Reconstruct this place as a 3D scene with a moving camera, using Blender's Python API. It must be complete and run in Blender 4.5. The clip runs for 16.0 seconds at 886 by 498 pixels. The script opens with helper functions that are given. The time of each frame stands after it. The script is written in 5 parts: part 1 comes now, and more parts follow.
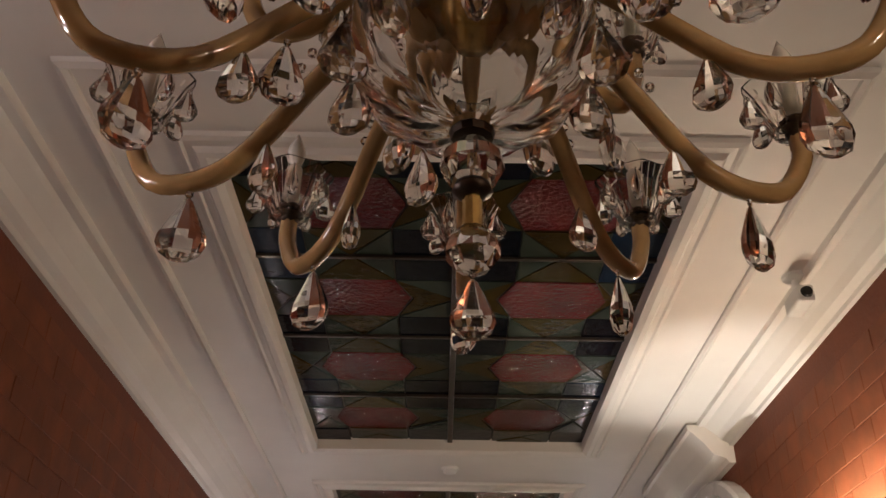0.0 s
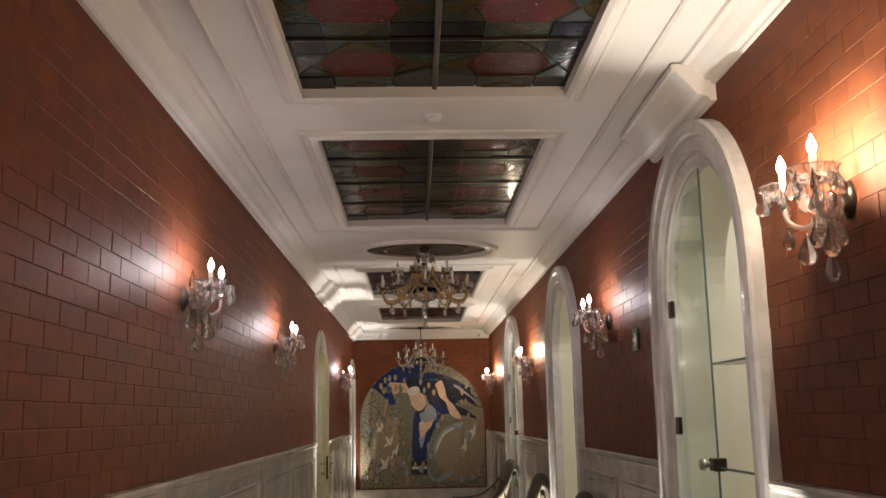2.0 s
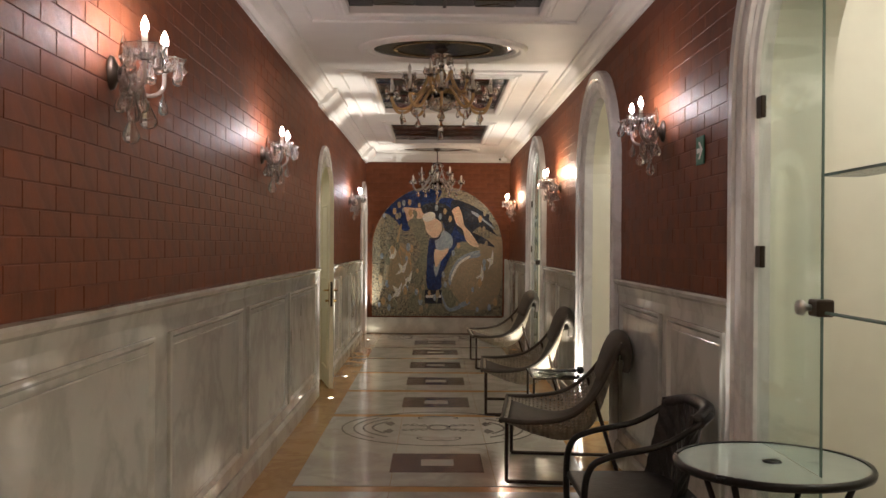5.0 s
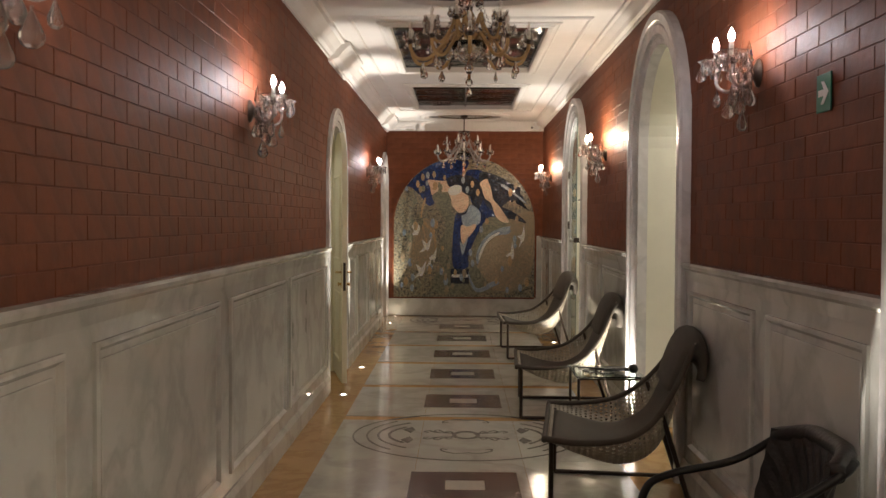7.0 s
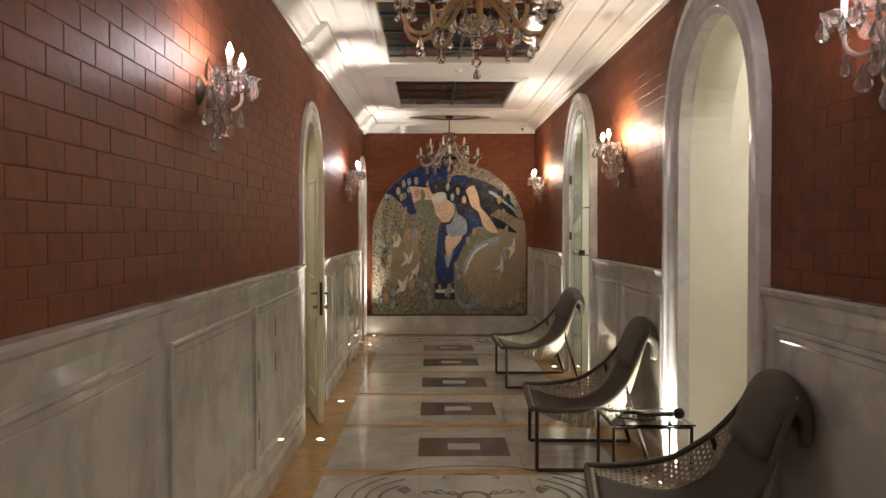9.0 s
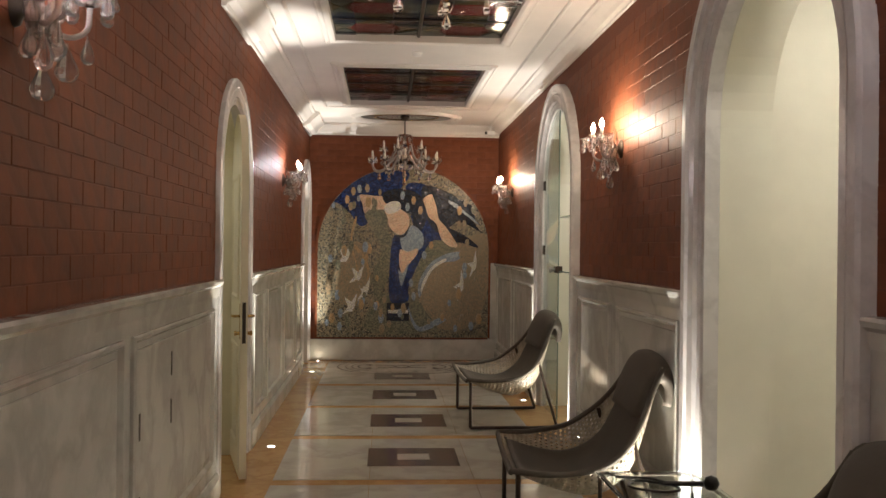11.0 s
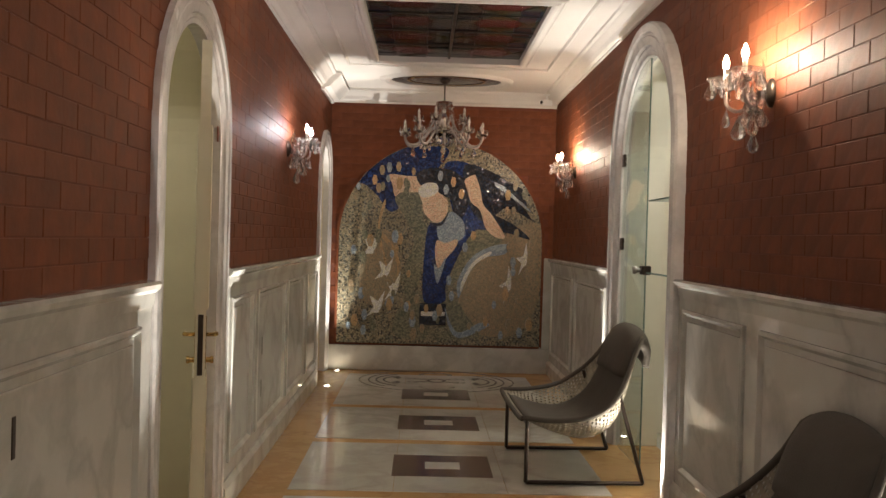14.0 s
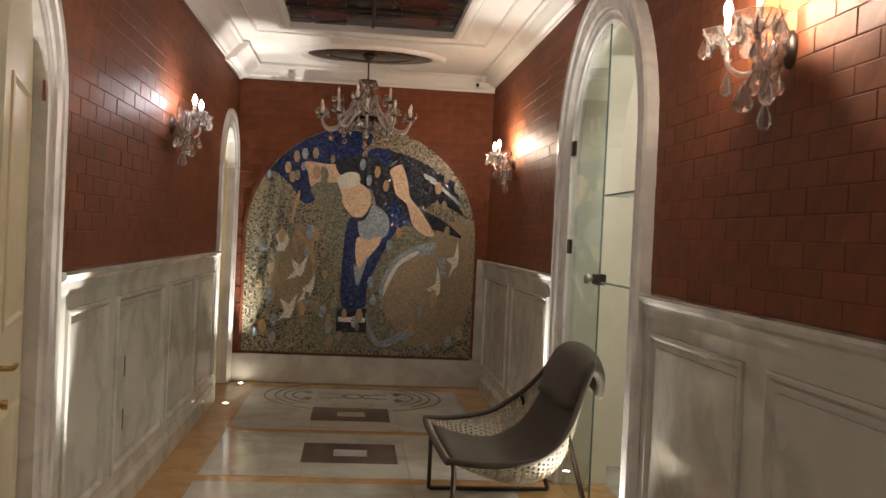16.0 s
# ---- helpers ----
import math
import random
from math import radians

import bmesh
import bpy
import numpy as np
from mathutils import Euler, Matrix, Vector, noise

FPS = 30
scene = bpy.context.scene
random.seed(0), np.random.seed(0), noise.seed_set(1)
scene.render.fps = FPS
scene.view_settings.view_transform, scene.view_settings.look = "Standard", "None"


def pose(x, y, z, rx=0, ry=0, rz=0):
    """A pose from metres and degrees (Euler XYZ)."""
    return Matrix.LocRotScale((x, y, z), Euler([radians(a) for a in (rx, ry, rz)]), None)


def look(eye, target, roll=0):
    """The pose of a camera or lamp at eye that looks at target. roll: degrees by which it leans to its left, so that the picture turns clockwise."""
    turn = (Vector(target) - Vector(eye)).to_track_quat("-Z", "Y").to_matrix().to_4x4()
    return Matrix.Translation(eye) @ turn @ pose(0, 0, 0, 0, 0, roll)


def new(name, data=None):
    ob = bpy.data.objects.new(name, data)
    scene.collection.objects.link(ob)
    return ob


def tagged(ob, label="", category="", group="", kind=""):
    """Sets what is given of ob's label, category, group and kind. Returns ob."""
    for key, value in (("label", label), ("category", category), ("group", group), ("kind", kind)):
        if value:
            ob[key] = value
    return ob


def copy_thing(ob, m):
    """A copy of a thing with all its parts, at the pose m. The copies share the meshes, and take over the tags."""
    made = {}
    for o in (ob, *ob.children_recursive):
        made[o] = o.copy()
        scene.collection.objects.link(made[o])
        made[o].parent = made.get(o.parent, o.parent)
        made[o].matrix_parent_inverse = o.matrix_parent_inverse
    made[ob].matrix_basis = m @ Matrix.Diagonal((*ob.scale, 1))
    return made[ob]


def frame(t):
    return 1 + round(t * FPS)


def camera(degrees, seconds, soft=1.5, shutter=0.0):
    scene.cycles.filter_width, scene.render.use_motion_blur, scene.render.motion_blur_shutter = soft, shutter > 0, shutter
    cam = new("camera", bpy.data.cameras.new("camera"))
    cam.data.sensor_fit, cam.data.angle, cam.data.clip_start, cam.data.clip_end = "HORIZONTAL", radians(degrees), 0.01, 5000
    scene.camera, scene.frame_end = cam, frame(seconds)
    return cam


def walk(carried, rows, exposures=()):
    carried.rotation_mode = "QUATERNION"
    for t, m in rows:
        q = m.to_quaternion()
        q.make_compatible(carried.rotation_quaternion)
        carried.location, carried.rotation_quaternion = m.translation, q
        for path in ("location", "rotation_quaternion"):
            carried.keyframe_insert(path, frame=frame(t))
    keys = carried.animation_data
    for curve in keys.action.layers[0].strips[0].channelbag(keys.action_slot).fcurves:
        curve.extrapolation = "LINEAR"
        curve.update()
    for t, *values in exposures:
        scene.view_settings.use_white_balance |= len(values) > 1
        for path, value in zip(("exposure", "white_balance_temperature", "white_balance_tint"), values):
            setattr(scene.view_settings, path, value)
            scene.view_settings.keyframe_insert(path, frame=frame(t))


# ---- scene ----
cam = camera(51.5, 16.0)
PATH = [
    (0, (0.099, 0.895, 1.671), (0.094, 2.616, 2.689), 0.9),
    (0.5, (0.094, 0.867, 1.692), (0.128, 2.562, 2.753), 0.6),
    (1, (0.081, 0.895, 1.625), (0.124, 2.669, 2.547), -0.3),
    (1.5, (0.054, 0.91, 1.599), (0.118, 2.834, 2.142), -1.5),
    (2, (0.021, 0.946, 1.562), (0.085, 2.912, 1.92), -1.1),
    (2.5, (0.018, 0.998, 1.53), (0.081, 2.986, 1.739), -0.2),
    (3, (0.078, 1.202, 1.52), (0.129, 3.194, 1.686), -0.3),
    (3.5, (0.123, 1.396, 1.525), (0.148, 3.392, 1.643), -0.6),
    (4, (0.065, 1.631, 1.52), (0.102, 3.63, 1.587), -0.0),
    (6.5, (0.076, 2.898, 1.536), (0.053, 4.897, 1.48), 0.5),
    (7, (0.066, 3.253, 1.533), (0.03, 5.251, 1.472), 0.3),
    (7.5, (-0.074, 3.55, 1.536), (-0.104, 5.549, 1.461), 0.0),
    (8, (-0.196, 3.849, 1.53), (-0.187, 5.847, 1.429), -0.0),
    (8.5, (-0.17, 4.202, 1.516), (-0.166, 6.2, 1.432), 0.1),
    (9, (-0.13, 4.482, 1.556), (-0.104, 6.482, 1.514), -0.0),
    (11.5, (-0.114, 6.229, 1.493), (0.02, 8.225, 1.491), 0.7),
    (12, (-0.059, 6.578, 1.505), (0.039, 8.575, 1.487), 0.7),
    (12.5, (-0.096, 6.898, 1.5), (0.001, 8.895, 1.486), 1.0),
    (13, (-0.132, 7.196, 1.514), (-0.029, 9.193, 1.502), 1.4),
    (13.5, (-0.078, 7.539, 1.499), (-0.009, 9.538, 1.485), 1.6),
    (14, (-0.068, 7.817, 1.493), (-0.022, 9.817, 1.47), 1.6),
    (14.5, (-0.055, 8.123, 1.502), (0.041, 10.12, 1.476), 2.1),
    (15, (-0.004, 8.425, 1.48), (0.084, 10.423, 1.456), 2.5),
    (15.5, (0.055, 8.703, 1.499), (0.106, 10.702, 1.465), 2.4),
    (16, (0.066, 8.922, 1.511), (0.259, 10.913, 1.485), 2.7),
]
walk(cam, [(t, look(eye, target, roll)) for t, eye, target, roll in PATH], [(0.0, 0.82), (1.0, 0.8), (2.2, 1.18), (4.0, 1.3), (7.0, 1.28), (7.6, 1.42), (9.0, 1.46), (12.0, 1.24), (14.0, 1.25), (16.0, 1.3)])

# ---- world and exposure ----
world = bpy.data.worlds.new("night")
scene.world = world
world.use_nodes = True
world.node_tree.nodes["Background"].inputs[0].default_value = (0.02, 0.025, 0.04, 1)
world.node_tree.nodes["Background"].inputs[1].default_value = 0.2

# ---- plan ----
LX, RX = -1.12, 1.41          # brick faces
MX = 0.14                     # middle line of the corridor
Y0, Y1 = -1.6, 18.15          # back and end walls
ZC, ZW, ZK = 3.14, 1.30, 2.99  # ceiling, wainscot top, cornice foot
# arched openings: near y, far y, crown height (outer edge of the surround)
LEFT = [(11.37, 12.70, 2.60), (17.0, 18.12, 2.60)]
RIGHT = [(4.49, 6.06, 2.95), (8.62, 10.32, 2.93), (12.96, 14.78, 2.94)]
BAND = {-1: 0.17, 1: 0.21}    # width of the marble surrounds

# ---- materials ----
def material(name, color, rough=0.5, metal=0.0, spread=0.15, scale=6.0, bump=0.1, bump_scale=60.0, coat=0.0,
             trans=0.0, ior=1.45, rand=0.0, second=None, emit=None, rough_spread=0.1):
    m = bpy.data.materials.new(name)
    m.use_nodes = True
    nt = m.node_tree
    b = nt.nodes["Principled BSDF"]
    b.inputs["Metallic"].default_value = metal
    b.inputs["Coat Weight"].default_value = coat
    b.inputs["Coat Roughness"].default_value = 0.08
    b.inputs["Transmission Weight"].default_value = trans
    b.inputs["IOR"].default_value = ior
    tc = nt.nodes.new("ShaderNodeTexCoord")
    n1 = nt.nodes.new("ShaderNodeTexNoise")
    n1.inputs["Scale"].default_value = scale
    n1.inputs["Detail"].default_value = 6
    nt.links.new(tc.outputs["Object"], n1.inputs["Vector"])
    ramp = nt.nodes.new("ShaderNodeValToRGB")
    c2 = second or tuple(c * (1 - spread) for c in color)
    c1 = tuple(min(1, c * (1 + spread)) for c in color)
    ramp.color_ramp.elements[0].position, ramp.color_ramp.elements[1].position = 0.3, 0.7
    ramp.color_ramp.elements[0].color = (*c2, 1)
    ramp.color_ramp.elements[1].color = (*c1, 1)
    nt.links.new(n1.outputs["Fac"], ramp.inputs["Fac"])
    out = ramp.outputs["Color"]
    if rand:
        oi = nt.nodes.new("ShaderNodeObjectInfo")
        geo = nt.nodes.new("ShaderNodeNewGeometry")
        add = nt.nodes.new("ShaderNodeMath")
        add.operation = "ADD"
        nt.links.new(oi.outputs["Random"], add.inputs[0])
        nt.links.new(geo.outputs["Random Per Island"], add.inputs[1])
        fr = nt.nodes.new("ShaderNodeMath")
        fr.operation = "FRACT"
        nt.links.new(add.outputs[0], fr.inputs[0])
        mr = nt.nodes.new("ShaderNodeMapRange")
        mr.inputs["To Min"].default_value, mr.inputs["To Max"].default_value = 1 - rand, 1 + rand
        nt.links.new(fr.outputs[0], mr.inputs["Value"])
        hsv = nt.nodes.new("ShaderNodeHueSaturation")
        nt.links.new(mr.outputs[0], hsv.inputs["Value"])
        nt.links.new(out, hsv.inputs["Color"])
        out = hsv.outputs["Color"]
    nt.links.new(out, b.inputs["Base Color"])
    n2 = nt.nodes.new("ShaderNodeTexNoise")
    n2.inputs["Scale"].default_value = bump_scale
    n2.inputs["Detail"].default_value = 4
    nt.links.new(tc.outputs["Object"], n2.inputs["Vector"])
    mr2 = nt.nodes.new("ShaderNodeMapRange")
    mr2.inputs["To Min"].default_value = max(0, rough - rough_spread)
    mr2.inputs["To Max"].default_value = min(1, rough + rough_spread)
    nt.links.new(n1.outputs["Fac"], mr2.inputs["Value"])
    nt.links.new(mr2.outputs[0], b.inputs["Roughness"])
    if bump:
        bp = nt.nodes.new("ShaderNodeBump")
        bp.inputs["Strength"].default_value = bump
        bp.inputs["Distance"].default_value = 0.01
        nt.links.new(n2.outputs["Fac"], bp.inputs["Height"])
        nt.links.new(bp.outputs[0], b.inputs["Normal"])
    if emit:
        b.inputs["Emission Color"].default_value = (*emit[0], 1)
        b.inputs["Emission Strength"].default_value = emit[1]
    return m


def marble(name, light, vein, rough=0.15, scale=2.2, amount=0.5, rand=0.0):
    m = material(name, light, rough, spread=0.06, scale=3, bump=0.03, bump_scale=30, rand=rand, rough_spread=0.06)
    nt = m.node_tree
    b = nt.nodes["Principled BSDF"]
    src = b.inputs["Base Color"].links[0].from_socket
    tc = nt.nodes.new("ShaderNodeTexCoord")
    warp = nt.nodes.new("ShaderNodeTexNoise")
    warp.inputs["Scale"].default_value, warp.inputs["Detail"].default_value = scale, 8
    geo = nt.nodes.new("ShaderNodeNewGeometry")
    nt.links.new(geo.outputs["Position"], warp.inputs["Vector"])
    mix = nt.nodes.new("ShaderNodeMix")
    mix.data_type = "VECTOR"
    mix.inputs["Factor"].default_value = 0.45
    nt.links.new(geo.outputs["Position"], mix.inputs["A"])
    nt.links.new(warp.outputs["Color"], mix.inputs["B"])
    n = nt.nodes.new("ShaderNodeTexNoise")
    n.inputs["Scale"].default_value, n.inputs["Detail"].default_value = scale * 1.6, 10
    nt.links.new(mix.outputs["Result"] if "Result" in mix.outputs else mix.outputs[1], n.inputs["Vector"])
    sub = nt.nodes.new("ShaderNodeMath")
    sub.operation = "SUBTRACT"
    sub.inputs[1].default_value = 0.5
    nt.links.new(n.outputs["Fac"], sub.inputs[0])
    ab = nt.nodes.new("ShaderNodeMath")
    ab.operation = "ABSOLUTE"
    nt.links.new(sub.outputs[0], ab.inputs[0])
    r = nt.nodes.new("ShaderNodeValToRGB")
    r.color_ramp.elements[0].position, r.color_ramp.elements[1].position = 0.0, 0.09
    r.color_ramp.elements[0].color = (amount, amount, amount, 1)
    r.color_ramp.elements[1].color = (0, 0, 0, 1)
    nt.links.new(ab.outputs[0], r.inputs["Fac"])
    mc = nt.nodes.new("ShaderNodeMix")
    mc.data_type = "RGBA"
    nt.links.new(r.outputs["Color"], mc.inputs["Factor"])
    nt.links.new(src, mc.inputs[6])
    mc.inputs[7].default_value = (*vein, 1)
    nt.links.new(mc.outputs[2], b.inputs["Base Color"])
    return m


M_BRICK = material("glazed_brick", (0.19, 0.063, 0.030), 0.56, spread=0.2, scale=9, bump=0.15, bump_scale=25, rand=0.08, rough_spread=0.12)
M_BRICK.node_tree.nodes["Principled BSDF"].inputs["Specular IOR Level"].default_value = 0.15
M_MORTAR = material("mortar", (0.165, 0.051, 0.026), 0.8, bump=0.3)
M_PLASTER = material("white_plaster", (0.76, 0.73, 0.69), 0.55, spread=0.04, scale=3, bump=0.05, bump_scale=40)
M_MARBLE = marble("grey_white_marble", (0.61, 0.605, 0.555), (0.28, 0.27, 0.24), 0.06, 2.0, 0.36)
M_SURROUND = marble("carved_marble", (0.72, 0.70, 0.68), (0.46, 0.44, 0.43), 0.25, 3.0, 0.4)
M_FLOOR = marble("floor_marble", (0.55, 0.53, 0.46), (0.30, 0.28, 0.24), 0.12, 2.0, 0.4, rand=0.06)
M_SIENA = marble("yellow_siena_marble", (0.50, 0.30, 0.12), (0.34, 0.18, 0.07), 0.14, 3.0, 0.5, rand=0.06)
M_INLAY = marble("brown_inlay_marble", (0.10, 0.055, 0.042), (0.18, 0.11, 0.09), 0.15, 4.0, 0.4)
M_INLAYGREY = marble("grey_inlay_marble", (0.17, 0.155, 0.135), (0.3, 0.28, 0.25), 0.2, 5.0, 0.4)
M_CREAM = material("cream_paint", (0.74, 0.68, 0.50), 0.4, spread=0.04, bump=0.03)
M_ROOM = material("pale_room_wall", (0.82, 0.80, 0.68), 0.6, spread=0.03, bump=0.04)
M_BRASS = material("brass", (0.55, 0.38, 0.14), 0.25, metal=1.0, bump=0.05)
M_DARKMETAL = material("dark_bronze", (0.06, 0.045, 0.035), 0.35, metal=0.8, bump=0.1)
M_STEEL = material("brushed_steel", (0.45, 0.44, 0.42), 0.3, metal=1.0, bump=0.05)
M_CRYSTAL = material("crystal", (1.0, 0.99, 0.97), 0.01, spread=0.005, bump=0.0, trans=1.0, ior=1.55, rough_spread=0.01)
M_CUT = material("cut_crystal", (0.98, 0.98, 0.98), 0.02, spread=0.005, bump=0.0, trans=0.9, ior=1.6, rough_spread=0.01)
M_AMBER = material("amber_glass", (0.46, 0.29, 0.13), 0.14, spread=0.2, scale=15, bump=0.1, coat=0.6, rough_spread=0.05)
M_PALEARM = material("pale_glass_arm", (0.80, 0.73, 0.70), 0.08, spread=0.06, scale=15, bump=0.0, trans=0.6, coat=0.6)
M_CANDLE = material("candle_sleeve", (0.82, 0.78, 0.70), 0.4, spread=0.03, bump=0.0)
M_BULB = material("lit_bulb", (1, 0.95, 0.85), 0.3, spread=0.0, bump=0, emit=((1.0, 0.89, 0.90), 190))
M_BULBWARM = material("warm_lit_bulb", (1, 0.9, 0.75), 0.3, spread=0.0, bump=0, emit=((1.0, 0.80, 0.59), 540))
M_BULBOFF = material("unlit_bulb", (0.8, 0.75, 0.68), 0.1, spread=0.02, bump=0, coat=0.5)
M_UPLIGHT = material("uplight_lens", (1, 0.97, 0.9), 0.3, spread=0, bump=0, emit=((1.0, 0.88, 0.68), 30))
M_ROOMLAMP = material("lamp_diffuser", (1, 0.97, 0.9), 0.3, spread=0, bump=0, emit=((1.0, 0.95, 0.86), 36))
M_LEAD = material("dark_lead", (0.03, 0.022, 0.018), 0.4, metal=0.4, bump=0.1)
GL = dict(bump=0.16, bump_scale=28, coat=0.0, rough_spread=0.04, ior=1.25)
M_GRED = material("red_glass", (0.08, 0.008, 0.008), 0.12, spread=0.3, rand=0.25, **dict(GL, bump_scale=60, bump=0.8))
M_GNAVY = material("navy_glass", (0.004, 0.006, 0.011), 0.1, spread=0.3, rand=0.3, **GL)
M_GBLUE = material("blue_glass", (0.007, 0.016, 0.034), 0.1, spread=0.3, rand=0.3, **GL)
M_GWHITE = material("sea_green_glass", (0.026, 0.037, 0.03), 0.15, spread=0.2, rand=0.2, **GL)
M_GYELLOW = material("yellow_glass", (0.036, 0.024, 0.005), 0.15, spread=0.2, rand=0.25, **GL)
M_RATTAN = material("woven_rattan", (0.33, 0.29, 0.22), 0.45, spread=0.25, scale=25, bump=0.3)
M_BLACKRATTAN = material("dark_rattan", (0.02, 0.017, 0.015), 0.4, spread=0.3, scale=25, bump=0.3)
M_CUSHION = material("taupe_cushion", (0.085, 0.072, 0.056), 0.75, spread=0.15, scale=8, bump=0.25, bump_scale=150)
M_BLACK = material("black_metal", (0.012, 0.011, 0.010), 0.3, metal=0.3, bump=0.05)
M_GLASS = material("clear_glass", (0.86, 0.95, 0.92), 0.03, spread=0.0, bump=0, trans=1.0, ior=1.25, rough_spread=0.01)
M_EDGE = material("green_glass_edge", (0.16, 0.24, 0.21), 0.2, spread=0.05, bump=0)
M_TOPGLASS = material("table_glass", (0.35, 0.42, 0.38), 0.06, spread=0.05, bump=0.02, coat=0.8)
M_GREEN = material("green_sign", (0.02, 0.17, 0.10), 0.4, spread=0.05, bump=0)
M_WHITE = material("white_plastic", (0.8, 0.8, 0.78), 0.4, spread=0.02, bump=0)


# ---- mesh helpers ----
def mesh_of(name, bm, mat, smooth=False):
    me = bpy.data.meshes.new(name)
    bmesh.ops.recalc_face_normals(bm, faces=bm.faces)
    bm.to_mesh(me)
    bm.free()
    for mm in mat if isinstance(mat, (list, tuple)) else [mat]:
        me.materials.append(mm)
    if smooth:
        for p in me.polygons:
            p.use_smooth = True
    return me


def part(name, bm, mat, parent=None, label="", smooth=False, m=None):
    ob = new(name, mesh_of(name, bm, mat, smooth) if not isinstance(bm, bpy.types.Mesh) else bm)
    if parent:
        ob.parent = parent
    if m is not None:
        ob.matrix_basis = m
    return tagged(ob, label)


def thing(name, m, label, category, group="", kind=""):
    ob = new(name)
    ob.matrix_basis = m
    return tagged(ob, label, category, group, kind)


def structure(name, bm, mat, label, category, smooth=False):
    return tagged(part(name, bm, mat, None, "", smooth), label, category, "", "structure")


def box(x0, x1, y0, y1, z0, z1, bm=None, bevel=0.0):
    bm = bm or bmesh.new()
    r = bmesh.ops.create_cube(bm, size=1, matrix=Matrix.Translation(((x0 + x1) / 2, (y0 + y1) / 2, (z0 + z1) / 2)) @ Matrix.Diagonal((abs(x1 - x0), abs(y1 - y0), abs(z1 - z0), 1)))
    if bevel:
        es = list({e for v in r["verts"] for e in v.link_edges})
        bmesh.ops.bevel(bm, geom=es, offset=bevel, segments=2, affect="EDGES", profile=0.5)
    return bm


def lathe(profile, seg=16, bm=None, m=Matrix(), wave=0.0, lobes=0):
    """Turns (radius, height) pairs about z; wave and lobes scallop the outline."""
    bm = bm or bmesh.new()
    rings = []
    for r, z in profile:
        if r < 1e-5:
            rings.append([bm.verts.new(m @ Vector((0, 0, z)))])
        else:
            ring = []
            for i in range(seg):
                a = 2 * math.pi * i / seg
                rr = r * (1 + wave * math.cos(lobes * a))
                ring.append(bm.verts.new(m @ Vector((rr * math.cos(a), rr * math.sin(a), z))))
            rings.append(ring)
    for a, b in zip(rings, rings[1:]):
        for i in range(seg):
            j = (i + 1) % seg
            if len(a) == 1 and len(b) > 1:
                bm.faces.new((a[0], b[i], b[j]))
            elif len(b) == 1 and len(a) > 1:
                bm.faces.new((a[i], a[j], b[0]))
            elif len(a) > 1 and len(b) > 1:
                bm.faces.new((a[i], a[j], b[j], b[i]))
    return bm


def tube(points, radius, seg=8, bm=None, closed=False):
    bm = bm or bmesh.new()
    pts = [Vector(p) for p in points]
    n = len(pts)
    rings = []
    up = None
    for i, p in enumerate(pts):
        a = pts[(i - 1) % n] if closed or i else p
        b = pts[(i + 1) % n] if closed or i < n - 1 else p
        d = (b - a).normalized()
        if up is None:
            up = d.orthogonal().normalized()
        up = (up - d * up.dot(d)).normalized()
        side = d.cross(up)
        r = radius(i / max(1, n - 1)) if callable(radius) else radius
        rings.append([bm.verts.new(p + r * (math.cos(2 * math.pi * k / seg) * up + math.sin(2 * math.pi * k / seg) * side)) for k in range(seg)])
    pairs = list(zip(rings, rings[1:])) + ([(rings[-1], rings[0])] if closed else [])
    for a, b in pairs:
        for k in range(seg):
            l = (k + 1) % seg
            bm.faces.new((a[k], a[l], b[l], b[k]))
    if not closed:
        bm.faces.new(rings[0])
        bm.faces.new(rings[-1][::-1])
    return bm


def smooth_path(points, n=8):
    """Catmull-Rom through the points."""
    p = [Vector(q) for q in points]
    p = [2 * p[0] - p[1]] + p + [2 * p[-1] - p[-2]]
    out = []
    for i in range(1, len(p) - 2):
        for k in range(n):
            t = k / n
            a, b, c, d = p[i - 1], p[i], p[i + 1], p[i + 2]
            out.append(0.5 * (2 * b + (c - a) * t + (2 * a - 5 * b + 4 * c - d) * t * t + (3 * b - a - 3 * c + d) * t ** 3))
    out.append(p[-2])
    return out


def slab(outline, plane, z0, z1, bm=None):
    """A polygon (2D outline) given thickness; plane maps (u, v, w) to a place."""
    bm = bm or bmesh.new()
    a = [bm.verts.new(plane(u, v, z0)) for u, v in outline]
    b = [bm.verts.new(plane(u, v, z1)) for u, v in outline]
    bm.faces.new(a[::-1])
    bm.faces.new(b)
    for i in range(len(a)):
        j = (i + 1) % len(a)
        bm.faces.new((a[i], a[j], b[j], b[i]))
    return bm


def sweep(path, profile, bm=None, closed=False):
    """path: list of (origin, n, w) frames; profile: closed list of (n, w) offsets."""
    bm = bm or bmesh.new()
    rings = [[bm.verts.new(o + n * a + w * b) for a, b in profile] for o, n, w in path]
    k = len(profile)
    for a, b in list(zip(rings, rings[1:])) + ([(rings[-1], rings[0])] if closed else []):
        for i in range(k):
            j = (i + 1) % k
            bm.faces.new((a[i], a[j], b[j], b[i]))
    if not closed:
        bm.faces.new(rings[0])
        bm.faces.new(rings[-1][::-1])
    return bm


